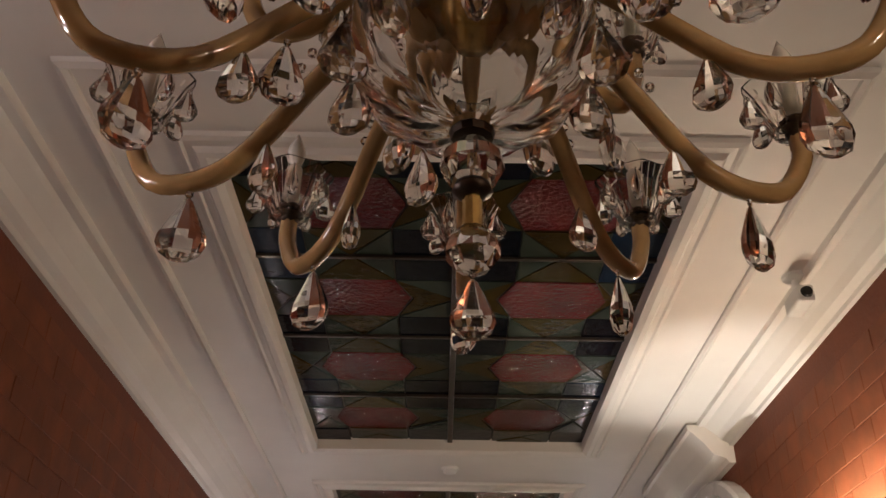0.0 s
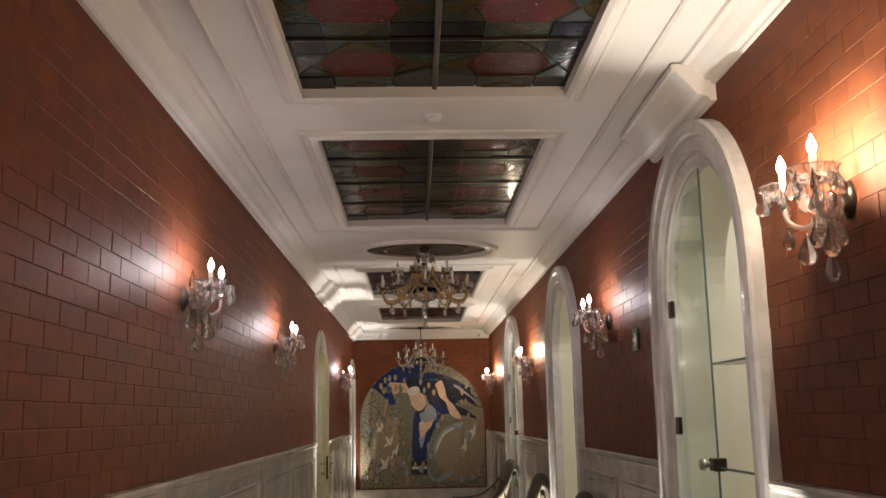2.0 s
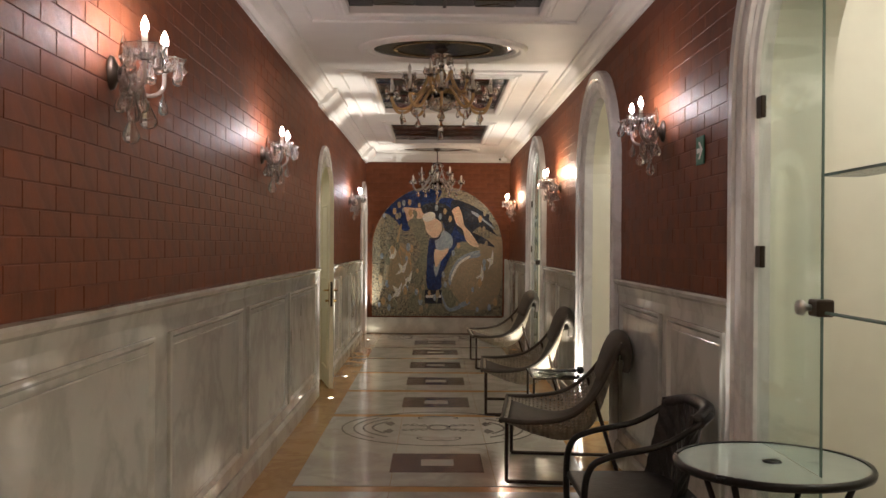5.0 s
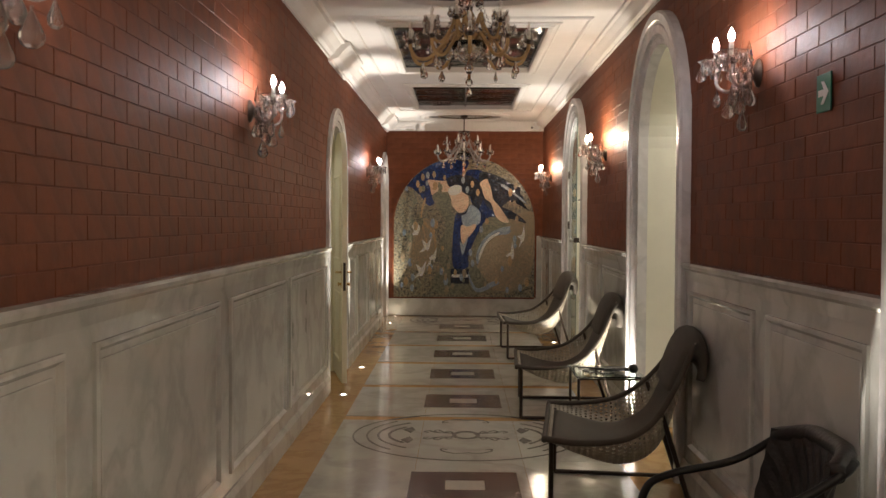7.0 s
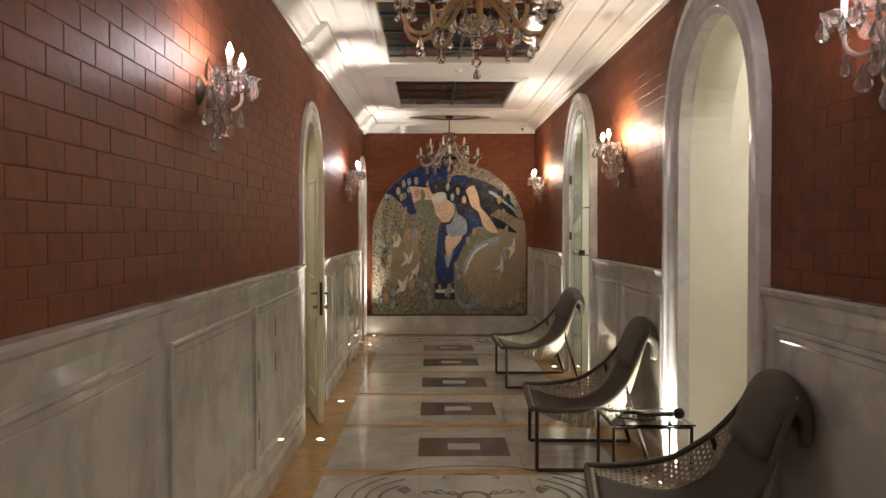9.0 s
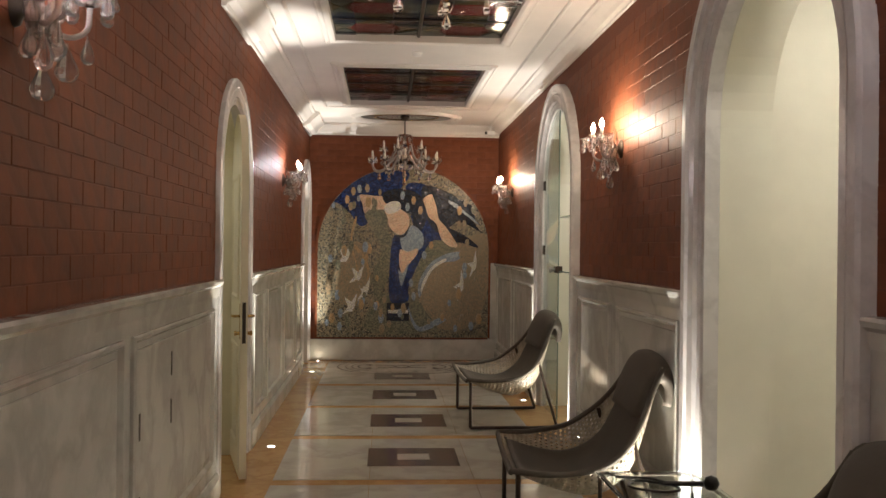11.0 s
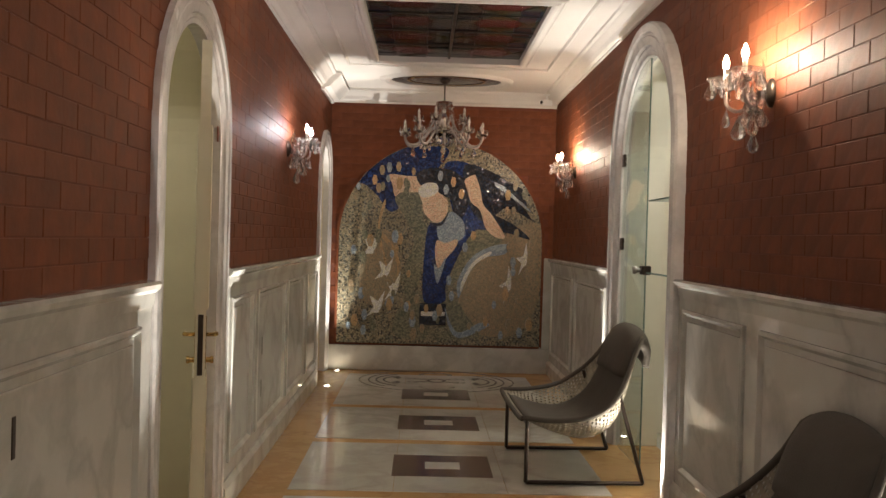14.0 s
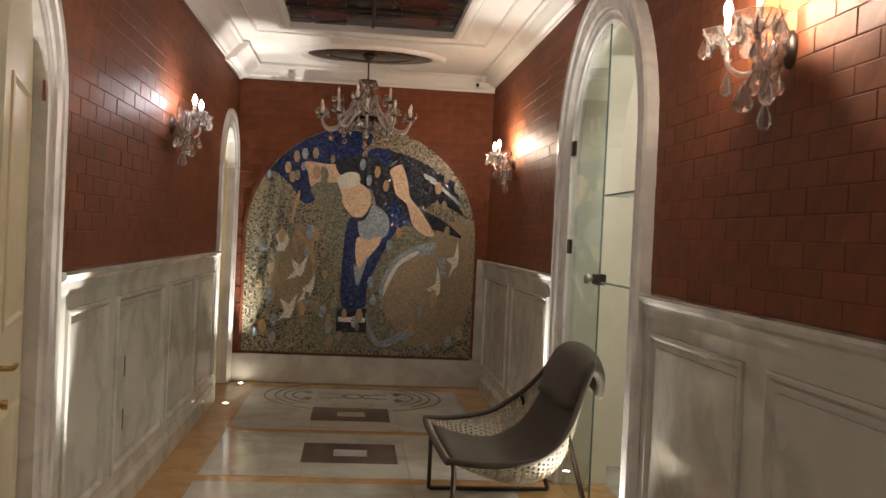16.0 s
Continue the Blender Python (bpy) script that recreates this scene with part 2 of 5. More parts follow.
# ---- walls ----
def arch_points(y0, y1, crown, inset=0.0, n=20):
    c, w = (y0 + y1) / 2, (y1 - y0) / 2
    spring = crown - w
    r = w - inset
    return [(c + r * math.cos(math.pi - math.pi * i / n), spring + r * math.sin(math.pi * i / n)) for i in range(n + 1)]


def wall_with_arches(xf, xb, openings, inset, z1=3.3):
    bm = bmesh.new()
    def quad(a, b, c, d):
        for x in (xf, xb):
            bm.faces.new([bm.verts.new((x, y, z)) for y, z in (a, b, c, d)])
    y = Y0
    for o in openings:
        pts = arch_points(*o, inset=inset)
        quad((y, 0), (pts[0][0], 0), (pts[0][0], z1), (y, z1))
        for a, b in zip(pts, pts[1:]):
            quad(a, b, (b[0], z1), (a[0], z1))
        rim = [(pts[0][0], 0)] + pts + [(pts[-1][0], 0)]
        for a, b in zip(rim, rim[1:]):
            bm.faces.new([bm.verts.new(v) for v in ((xf, *a), (xf, *b), (xb, *b), (xb, *a))])
        y = pts[-1][0]
    quad((y, 0), (Y1 + 0.3, 0), (Y1 + 0.3, z1), (y, z1))
    bmesh.ops.remove_doubles(bm, verts=bm.verts, dist=0.0005)
    return bm


wall_left = structure("wall_left", wall_with_arches(LX, LX - 0.3, LEFT, BAND[-1] - 0.03), M_MORTAR, "red-brown glazed brick wall with arched doorways", "wall")
wall_right = structure("wall_right", wall_with_arches(RX, RX + 0.3, RIGHT, BAND[1] - 0.03), M_MORTAR, "red-brown glazed brick wall with tall arched openings", "wall")
wall_end = structure("wall_end", box(LX - 0.3, RX + 0.3, Y1, Y1 + 0.3, 0, 3.3), M_MORTAR, "brick end wall around the arched mosaic", "wall")
wall_back = structure("wall_back", box(LX - 0.3, RX + 0.3, Y0 - 0.3, Y0, 0, 3.3), M_BRICK, "plain red-brown wall behind the walker", "wall")


def surround(side, o):
    """Marble architrave with stepped mouldings round an arched opening; profile across its band."""
    band = BAND[side]
    x = LX if side < 0 else RX
    inward = Vector((-side, 0, 0))
    y0, y1, crown = o
    c, w = (y0 + y1) / 2, (y1 - y0) / 2
    spring = crown - w
    path = [(Vector((x, y0, 0)), Vector((0, 1, 0)), inward)]
    n = 24
    for i in range(n + 1):
        a = math.pi - math.pi * i / n
        d = Vector((0, math.cos(a), math.sin(a)))
        path.append((Vector((x, c, spring)) + d * w, -d, inward))
    path.append((Vector((x, y1, 0)), Vector((0, -1, 0)), inward))
    b = band
    k = 0.55 if side < 0 else 1.0   # the doorways on the left have flatter mouldings
    prof = [(0, -0.02), (0, 0.055), (0.012, 0.07), (b * 0.30, 0.07), (b * 0.34, 0.055), (b * 0.40, 0.052), (b * 0.44, 0.06), (b * 0.70, 0.055),
            (b * 0.74, 0.035), (b * 0.82, 0.04), (b * 0.88, 0.028), (b, 0.022), (b, -0.05), (b - 0.012, -0.05), (b - 0.012, -0.02)]
    prof = [(u, v * k if v > 0 else v) for u, v in prof]
    liner = [(b - 0.012, -0.051), (b - 0.0005, -0.051), (b - 0.0005, -0.302), (b - 0.012, -0.302)]
    return sweep(path, prof), sweep(path, liner)


for i, o in enumerate(LEFT):
    face, liner = surround(-1, o)
    structure("trim_left_reveal_%d" % (i + 1), liner, M_CREAM, "cream painted arched door reveal", "reveal")
    structure("trim_left_arch_%d" % (i + 1), face, M_SURROUND, "white marble moulded surround of an arched doorway", "door surround")
for i, o in enumerate(RIGHT):
    face, liner = surround(1, o)
    structure("trim_right_reveal_%d" % (i + 1), liner, M_ROOM, "pale cream plastered arched reveal", "reveal")
    structure("trim_right_arch_%d" % (i + 1), face, M_SURROUND, "white veined marble moulded surround of a tall arch", "door surround")


# wainscot: backing, plinth, rail and raised panels per run of wall
def wainscot(side, ya, yb, panels, name):
    x = LX if side < 0 else RX
    s = -side
    def bx(d0, d1, y0, y1, z0, z1, bev=0.0):
        return box(x + s * d0, x + s * d1, y0, y1, z0, z1, bevel=bev)
    root = structure(name, bx(-0.01, 0.02, ya, yb, 0, ZW - 0.02), M_MARBLE, "polished grey-white marble wainscot with moulded panels", "wainscot")
    prof = [(-0.005, ZW - 0.10), (0.026, ZW - 0.10), (0.030, ZW - 0.075), (0.034, ZW - 0.045), (0.052, ZW - 0.03), (0.058, ZW - 0.012), (0.05, ZW), (-0.005, ZW + 0.002)]
    part("rail", sweep([(Vector((x, y, 0)), Vector((s, 0, 0)), Vector((0, 0, 1))) for y in (ya, yb)], prof), M_MARBLE, root)
    prof = [(-0.005, 0.0), (0.045, 0.0), (0.045, 0.12), (0.036, 0.14), (0.030, 0.155), (-0.005, 0.155)]
    part("plinth", sweep([(Vector((x, y, 0)), Vector((s, 0, 0)), Vector((0, 0, 1))) for y in (ya, yb)], prof), M_MARBLE, root)
    for y0, y1 in panels:
        z0, z1 = 0.24, 1.14
        cs = [(y0, z0), (y1, z0), (y1, z1), (y0, z1)]
        ns = [(1, 1), (-1, 1), (-1, -1), (1, -1)]
        path = [(Vector((x, *c)), Vector((0, *n)), Vector((s, 0, 0))) for c, n in zip(cs, ns)]
        part("panel_moulding", sweep(path, [(0, 0.018), (0.0, 0.034), (0.008, 0.040), (0.018, 0.040), (0.028, 0.028), (0.036, 0.018)], closed=True), M_MARBLE, root)
        part("panel", bx(0.019, 0.027, y0 + 0.06, y1 - 0.06, z0 + 0.06, z1 - 0.06, 0.006), M_MARBLE, root)
    return root


def slots(root, places):
    """Narrow dark hinge slots let into the marble."""
    for y, z in places:
        part("hinge_slot", box(LX + 0.024, LX + 0.0295, y - 0.011, y + 0.011, z - 0.055, z + 0.055, bevel=0.002), M_DARKMETAL, root, "dark metal hinge slot")


w1 = wainscot(-1, Y0, 11.37, [(-0.82, 0.68), (0.92, 2.42), (2.66, 4.16), (4.40, 5.91), (6.14, 7.66), (7.87, 9.36), (9.50, 11.2)], "wainscot_left_1")
slots(w1, [(10.17, 0.955), (10.17, 0.735), (9.62, 0.765), (9.62, 0.43)])
w2 = wainscot(-1, 12.70, 17.0, [(12.82, 13.45), (13.62, 14.75), (14.92, 15.95), (16.1, 16.85)], "wainscot_left_2")
slots(w2, [(13.83, 0.762), (13.83, 0.485)])
wainscot(1, Y0, 4.49, [(-0.6, 0.9), (1.1, 2.7), (2.9, 4.35)], "wainscot_right_1")
wainscot(1, 6.06, 8.62, [(6.22, 7.20), (7.37, 8.5)], "wainscot_right_2")
wainscot(1, 10.32, 12.96, [(10.46, 11.70), (11.885, 12.84)], "wainscot_right_3")
wainscot(1, 14.78, Y1, [(15.0, 16.4), (16.6, 17.95)], "wainscot_right_4")


# bricks of a wall: 300 single ones where the walk passes closest, the rest joined
BW, BH, JOINT = 0.235, 0.081, 0.003


def brick_wall(root, place, u0, u1, z0, z1, blocked, near):
    """place(u, z, d): the world place of wall coordinates; blocked(u, z): no brick here."""
    rng = random.Random(5)
    full = None
    vs, fs = [], []
    singles = 0
    rows = int((z1 - z0) / BH)
    for r in range(rows):
        z = z0 + (r + 0.5) * BH
        u = u0 - (BW / 2 if r % 2 else 0)
        while u < u1:
            a, b = max(u, u0) + JOINT / 2, min(u + BW, u1) - JOINT / 2
            u += BW
            if b - a < 0.03 or blocked((a + b) / 2, z):
                continue
            whole = b - a > BW - JOINT - 0.001
            d = 0.0015 + 0.0018 * rng.random()
            tip = 0.0012 * (rng.random() - 0.5)
            if whole and singles < 300 and near(a, z):
                if full is None:
                    bm = bmesh.new()
                    w, h = (BW - JOINT) / 2, (BH - JOINT) / 2
                    o = [bm.verts.new(place(p, q, -0.004) - place(0, 0, 0)) for p, q in ((-w, -h), (w, -h), (w, h), (-w, h))]
                    m1 = [bm.verts.new(place(p, q, 0.005) - place(0, 0, 0)) for p, q in ((-w, -h), (w, -h), (w, h), (-w, h))]
                    k = 0.002
                    f = [bm.verts.new(place(p, q, 0.007) - place(0, 0, 0)) for p, q in ((-w + k, -h + k), (w - k, -h + k), (w - k, h - k), (-w + k, h - k))]
                    for s, t in ((o, m1), (m1, f)):
                        for i in range(4):
                            j = (i + 1) % 4
                            bm.faces.new((s[i], s[j], t[j], t[i]))
                    bm.faces.new(f)
                    full = mesh_of("brick", bm, M_BRICK)
                part("brick", full, M_BRICK, root, m=Matrix.Translation(place((a + b) / 2, z, d - 0.007)))
                singles += 1
                continue
            h = (BH - JOINT) / 2
            k = 0.002
            s = len(vs)
            for e, w in ((0, -0.002), (0, d - 0.002), (k, d)):
                for i, (p, q) in enumerate(((a + e, z - h + e), (b - e, z - h + e), (b - e, z + h - e), (a + e, z + h - e))):
                    vs.append(place(p, q, w + (tip if i in (1, 2) else -tip)))
            for lay in (0, 4):
                for i in range(4):
                    j = (i + 1) % 4
                    fs.append((s + lay + i, s + lay + j, s + lay + 4 + j, s + lay + 4 + i))
            fs.append((s + 8, s + 9, s + 10, s + 11))
    me = bpy.data.meshes.new("brickwork")
    me.from_pydata([tuple(v) for v in vs], [], fs)
    me.materials.append(M_BRICK)
    ob = new("brickwork", me)
    ob.parent = root
    tagged(ob, "red-brown glazed bricks in running bond", "", "", "stuff")


def in_arch(openings, inset):
    def test(u, z):
        for y0, y1, crown in openings:
            c, w = (y0 + y1) / 2, (y1 - y0) / 2
            s = crown - w
            if abs(u - c) < w - inset and (z < s or math.hypot(u - c, z - s) < w - inset):
                return True
        return False
    return test


# ---- floor ----
floor = structure("floor", box(LX - 0.3, RX + 0.3, Y0, Y1 + 0.1, -0.1, -0.004), M_SIENA, "polished marble floor with yellow borders and brown inlays", "floor")


def floor_slab(name, x0, x1, y0, y1, mat, z=0.0, label=""):
    return part(name, box(x0, x1, y0, y1, -0.02, z, bevel=0.0015), mat, floor, label)


# ---- ceiling ----
SKY = [(2.88, 5.31), (5.98, 8.42), (10.80, 13.14), (14.15, 16.38)]
OVALS = [(1.62, 0.5), (9.62, 0.46), (17.4, 0.42)]
SX0, SX1 = -0.53, 0.80


def ceiling_mesh():
    bm = bmesh.new()
    ys = [Y0 - 0.3]
    for a, b in SKY:
        ys += [a, b]
    ys.append(Y1 + 0.3)
    for i, (a, b) in enumerate(zip(ys, ys[1:])):
        if i % 2 == 0:
            box(LX - 0.3, RX + 0.3, a, b, ZC, ZC + 0.12, bm)
        else:
            box(LX - 0.3, SX0, a, b, ZC, ZC + 0.12, bm)
            box(SX1, RX + 0.3, a, b, ZC, ZC + 0.12, bm)
    return bm


structure("ceiling", ceiling_mesh(), M_PLASTER, "white plaster ceiling with moulded frames round the skylights", "ceiling")
structure("roof_void", box(LX - 0.3, RX + 0.3, Y0 - 0.3, Y1 + 0.3, 3.42, 3.5), M_LEAD, "dark void above the leaded skylights", "roof")


def rect_moulding(x0, x1, y0, y1, z, prof, mat):
    cs = [(x0, y0), (x1, y0), (x1, y1), (x0, y1)]
    ns = [(-1, -1), (1, -1), (1, 1), (-1, 1)]
    return sweep([(Vector((*c, z)), Vector((*n, 0)), Vector((0, 0, -1))) for c, n in zip(cs, ns)], prof, closed=True)


FRAME = [(-0.012, -0.10), (-0.012, 0.018), (0.01, 0.03), (0.03, 0.03), (0.042, 0.016), (0.062, 0.014), (0.07, 0.02), (0.085, 0.014), (0.09, -0.01), (0.0, -0.01), (0.0, -0.10)]
for i, (a, b) in enumerate(SKY):
    structure("trim_skylight_%d" % (i + 1), rect_moulding(SX0, SX1, a, b, ZC, FRAME, M_PLASTER), M_PLASTER, "white moulded plaster frame round a ceiling light", "trim")
# long coffer mouldings and cornices
def coffer(x0, x1, y0, y1):
    return rect_moulding(x0, x1, y0, y1, ZC, [(0, -0.004), (0, 0.012), (0.012, 0.02), (0.028, 0.012), (0.034, -0.004)], M_PLASTER)


for i, (a, b) in enumerate(((2.55, 8.66), (10.55, 16.62))):
    structure("trim_coffer_%d" % (i + 1), coffer(-0.80, 1.08, a, b), M_PLASTER, "long white plaster coffer moulding on the ceiling", "trim")
CORN = [(0, -0.004), (0.0, 0.155), (0.018, 0.155), (0.022, 0.135), (0.05, 0.12), (0.07, 0.085), (0.11, 0.045), (0.12, 0.03), (0.15, 0.028), (0.155, -0.004)]
for name, x, n, k in (("cornice_left", LX, 1, 1.0), ("cornice_right", RX, -1, 0.7)):
    structure(name, sweep([(Vector((x, y, ZC)), Vector((n, 0, 0)), Vector((0, 0, -1))) for y in (Y0, Y1)], [(a, b * k) for a, b in CORN]), M_PLASTER, "white moulded plaster cornice", "cornice")
structure("cornice_end", sweep([(Vector((x, Y1, ZC)), Vector((0, -1, 0)), Vector((0, 0, -1))) for x in (LX, RX)], [(a * 0.7, b) for a, b in CORN]), M_PLASTER, "white moulded plaster cornice above the mosaic", "cornice")
# convex blocks that break forward from the cornice above doorways
def cornice_block(x, n, y0, y1):
    big = [(0, 0.01), (0.0, 0.185), (0.03, 0.185), (0.04, 0.165), (0.09, 0.15), (0.13, 0.10), (0.17, 0.06), (0.185, 0.045), (0.20, 0.04), (0.20, 0.012)]
    return sweep([(Vector((x, y, ZC)), Vector((n, 0, 0)), Vector((0, 0, -1))) for y in (y0, y1)], big)


for i, (x, n, a, b) in enumerate(((RX, -1, 4.9, 5.95), (LX, 1, 11.5, 12.6), (LX, 1, 17.05, 18.05))):
    structure("cornice_block_%d" % (i + 1), cornice_block(x, n, a, b), M_PLASTER, "projecting white plaster cornice block above a doorway", "cornice")


# ---- stained-glass skylights ----
def skylight(y0, y1, rows):
    w, l = SX1 - SX0, y1 - y0
    root = thing("skylight", pose(SX0, y0, ZC + 0.035), "leaded stained-glass ceiling panel in red, navy, yellow and green", "skylight", "ceiling skylights")
    xs = [0, 0.18, 0.18 + 0.28, w - 0.46, w - 0.18, w]
    p = l / rows
    ys = []
    for r in range(rows):
        ys += [r * p + p * 0.27, r * p + p * 0.73]
    ys = [0] + ys + [l]
    flat = lambda u, v, d: Vector((u, v, d))
    g = 0.006
    def pane(pts, mat, name):
        c = Vector((sum(a for a, _ in pts) / len(pts), sum(b for _, b in pts) / len(pts)))
        q = []
        for a, b in pts:
            d = Vector((a, b)) - c
            q.append(tuple(c + d * max(0.2, 1 - g / max(d.length, 0.01))))
        ob = part(name, slab(q, flat, 0, 0.006), mat, root)
        ob.rotation_euler = (0.004 * (random.random() - 0.5), 0.004 * (random.random() - 0.5), 0)
    for i in range(len(xs) - 1):
        for j in range(len(ys) - 1):
            a, b, c, d = xs[i], xs[i + 1], ys[j], ys[j + 1]
            mx, my = (a + b) / 2, (c + d) / 2
            ri, rj = i % 2 == 1, j % 2 == 1
            if ri and rj:
                e = 0.055
                pane([(a - e, my), (a, c), (b, c), (b + e, my), (b, d), (a, d)], M_GRED, "red_pane")
            elif not ri and not rj:
                pane([(a, c), (b, c), (b, d), (a, d)], M_GBLUE if i in (0, 4) and j % 4 else M_GNAVY, "navy_pane")
            else:
                e = 0.055 if rj else 0
                la, lb = a + (e if rj and i > 0 else 0), b - (e if rj and i < 4 else 0)
                pane([(a, c), (b, c), (mx, my)], M_GYELLOW if ri else M_GWHITE, "pane")
                pane([(a, d), (b, d), (mx, my)], M_GYELLOW if ri else M_GWHITE, "pane")
                pane([(a, c), (a, d), (mx, my)] if not rj else [(a, c), (la, my), (a, d), (mx, my)], M_GWHITE if ri else M_GYELLOW, "pane")
                pane([(b, c), (b, d), (mx, my)] if not rj else [(b, c), (lb, my), (b, d), (mx, my)], M_GWHITE if ri else M_GYELLOW, "pane")
    part("backing", box(-0.01, w + 0.01, -0.01, l + 0.01, 0.008, 0.03), M_LEAD, root)
    part("mullion", box(w / 2 - 0.012, w / 2 + 0.012, 0, l, -0.014, 0.008, bevel=0.003), M_DARKMETAL, root)
    for r in range(1, rows):
        part("glazing_bar", box(0, w, r * p - 0.008, r * p + 0.008, -0.010, 0.008, bevel=0.002), M_DARKMETAL, root)
    return root


sky1 = skylight(*SKY[0], 4)
copy_thing(sky1, pose(SX0, SKY[1][0], ZC + 0.035))
copy_thing(sky1, pose(SX0, SKY[2][0], ZC + 0.035))
skylight(*SKY[3], 4)


def oval(cy, ry):
    rx = 0.64
    root = thing("ceiling_rose", pose(MX, cy, ZC), "oval moulded ceiling recess with dark glass where a chandelier hangs", "ceiling rose", "ceiling ovals")
    path = []
    for i in range(48):
        a = 2 * math.pi * i / 48
        n = Vector((math.cos(a) / rx, math.sin(a) / ry, 0)).normalized()
        path.append((Vector((rx * math.cos(a), ry * math.sin(a), 0)), n, Vector((0, 0, -1))))
    part("moulding", sweep(path, [(-0.07, -0.004), (-0.07, 0.012), (-0.045, 0.022), (-0.02, 0.016), (0.0, 0.03), (0.03, 0.03), (0.05, 0.014), (0.06, -0.004)], closed=True), M_PLASTER, root, smooth=False)
    part("dark_pane", slab([(0.9 * rx * math.cos(2 * math.pi * i / 48), 0.87 * ry * math.sin(2 * math.pi * i / 48)) for i in range(48)], lambda u, v, d: Vector((u, v, d)), -0.006, -0.001), M_GNAVY, root)
    part("inner_ring", sweep([(o * 0.62, n, w) for o, n, w in path], [(-0.012, 0.003), (-0.012, 0.012), (0.012, 0.012), (0.012, 0.003)], closed=True), M_BRASS, root)
    return root


for cy, ry in OVALS:
    oval(cy, ry)


# ---- lamps of the place ----
def uplight(x, y, power, wide=54):
    """A floor-recessed spotlight that washes a door jamb."""
    root = thing("floor_uplight", pose(x, y, 0), "small round floor-recessed uplight, lit", "uplight", "floor uplights")
    part("ring", lathe([(0.022, -0.01), (0.032, 0.004), (0.036, 0.004), (0.038, -0.01)], 16), M_STEEL, root, smooth=True)
    part("lens", lathe([(0.0, 0.002), (0.022, 0.0), (0.022, -0.01)], 16), M_UPLIGHT, root)
    d = bpy.data.lights.new("uplight_beam", "SPOT")
    d.energy, d.spot_size, d.spot_blend, d.shadow_soft_size, d.color = power, radians(wide), 0.9, 0.02, (1.0, 0.93, 0.84)
    ob = new("uplight_beam", d)
    ob.parent = root
    ob.location = (0, 0, 0.02)
    ob.rotation_euler = (radians(180), 0, 0)


for x, y, p, w in ((-0.95, 11.28, 150, 26), (-0.95, 12.80, 220, 28), (-0.97, 16.93, 200, 30), (-0.97, 17.98, 130, 36),
                   (1.22, 4.40, 150, 26), (1.22, 6.14, 170, 26), (1.30, 10.10, 80, 100), (1.30, 13.12, 48, 96), (1.27, 14.88, 140, 40)):
    uplight(x, y, p, w)


# ---- side rooms behind the arches ----
def side_room(i, x0, x1, y0, y1, z1, size):
    t = 0.1
    bm = bmesh.new()
    s = 1 if x1 > x0 else -1
    for b in ((x1, x1 + s * t, y0 - t, y1 + t, 0, z1), (x0, x1, y0 - t, y0, 0, z1), (x0, x1, y1, y1 + t, 0, z1)):
        box(min(b[0], b[1]), max(b[0], b[1]), *b[2:], bm)
    structure("wall_side_room_%d" % i, bm, M_ROOM, "pale cream painted side room walls", "wall")
    structure("floor_side_room_%d" % i, box(min(x0, x1), max(x0, x1), y0 - t, y1 + t, -0.1, -0.002), M_FLOOR, "pale marble side room floor", "floor")
    structure("ceiling_side_room_%d" % i, box(min(x0, x1 + s * t), max(x0, x1 + s * t), y0 - t, y1 + t, z1, z1 + 0.1), M_PLASTER, "white side room ceiling", "ceiling")
    if size:
        r = thing("ceiling_lamp", pose((x0 + x1) / 2, (y0 + y1) / 2, z1), "round flush ceiling lamp, lit", "ceiling lamp")
        part("rim", lathe([(0.16 * size, 0.0), (0.17 * size, -0.03), (0.15 * size, -0.035), (0.15 * size, 0.0)], 24), M_WHITE, r)
        part("diffuser", lathe([(0.0, -0.045), (0.1 * size, -0.04), (0.15 * size, -0.028)], 24), M_ROOMLAMP, r)


for i, (y0, y1, c) in enumerate(RIGHT):
    side_room(i + 1, RX + 0.3, RX + 1.7, y0 - 0.1, y1 + 0.25, 3.2, 1.0)
for i, (y0, y1, c) in enumerate(LEFT):
    side_room(i + 4, LX - 0.3, LX - 1.5, y0 - 0.1, y1 + 0.1, 2.9, 0.6 if i == 0 else 0)


# ---- crystal pieces ----
def drop_mesh(length, seg=10, mat=None):
    """A flattened faceted pear drop that hangs from its origin on a bead."""
    r = length * 0.30
    prof = [(0, 0), (r * 0.16, -length * 0.03), (r * 0.16, -length * 0.09), (r * 0.07, -length * 0.12), (r * 0.22, -length * 0.17), (r * 0.62, -length * 0.42),
            (r * 0.95, -length * 0.64), (r, -length * 0.76), (r * 0.80, -length * 0.90), (r * 0.42, -length * 0.98), (0, -length)]
    bm = lathe(prof, seg)
    bmesh.ops.scale(bm, vec=(1, 0.55, 1), verts=bm.verts)
    return mesh_of("drop", bm, mat or M_CRYSTAL)


def bead_mesh(r):
    return lathe([(0, r), (r * 0.8, r * 0.6), (r, 0), (r * 0.8, -r * 0.6), (0, -r)], 6)


DROP_S, DROP_M, DROP_L = drop_mesh(0.052), drop_mesh(0.072), drop_mesh(0.092)


CUT_S, CUT_M, CUT_L = drop_mesh(0.05, 8, M_CUT), drop_mesh(0.085, 8, M_CUT), drop_mesh(0.11, 8, M_CUT)


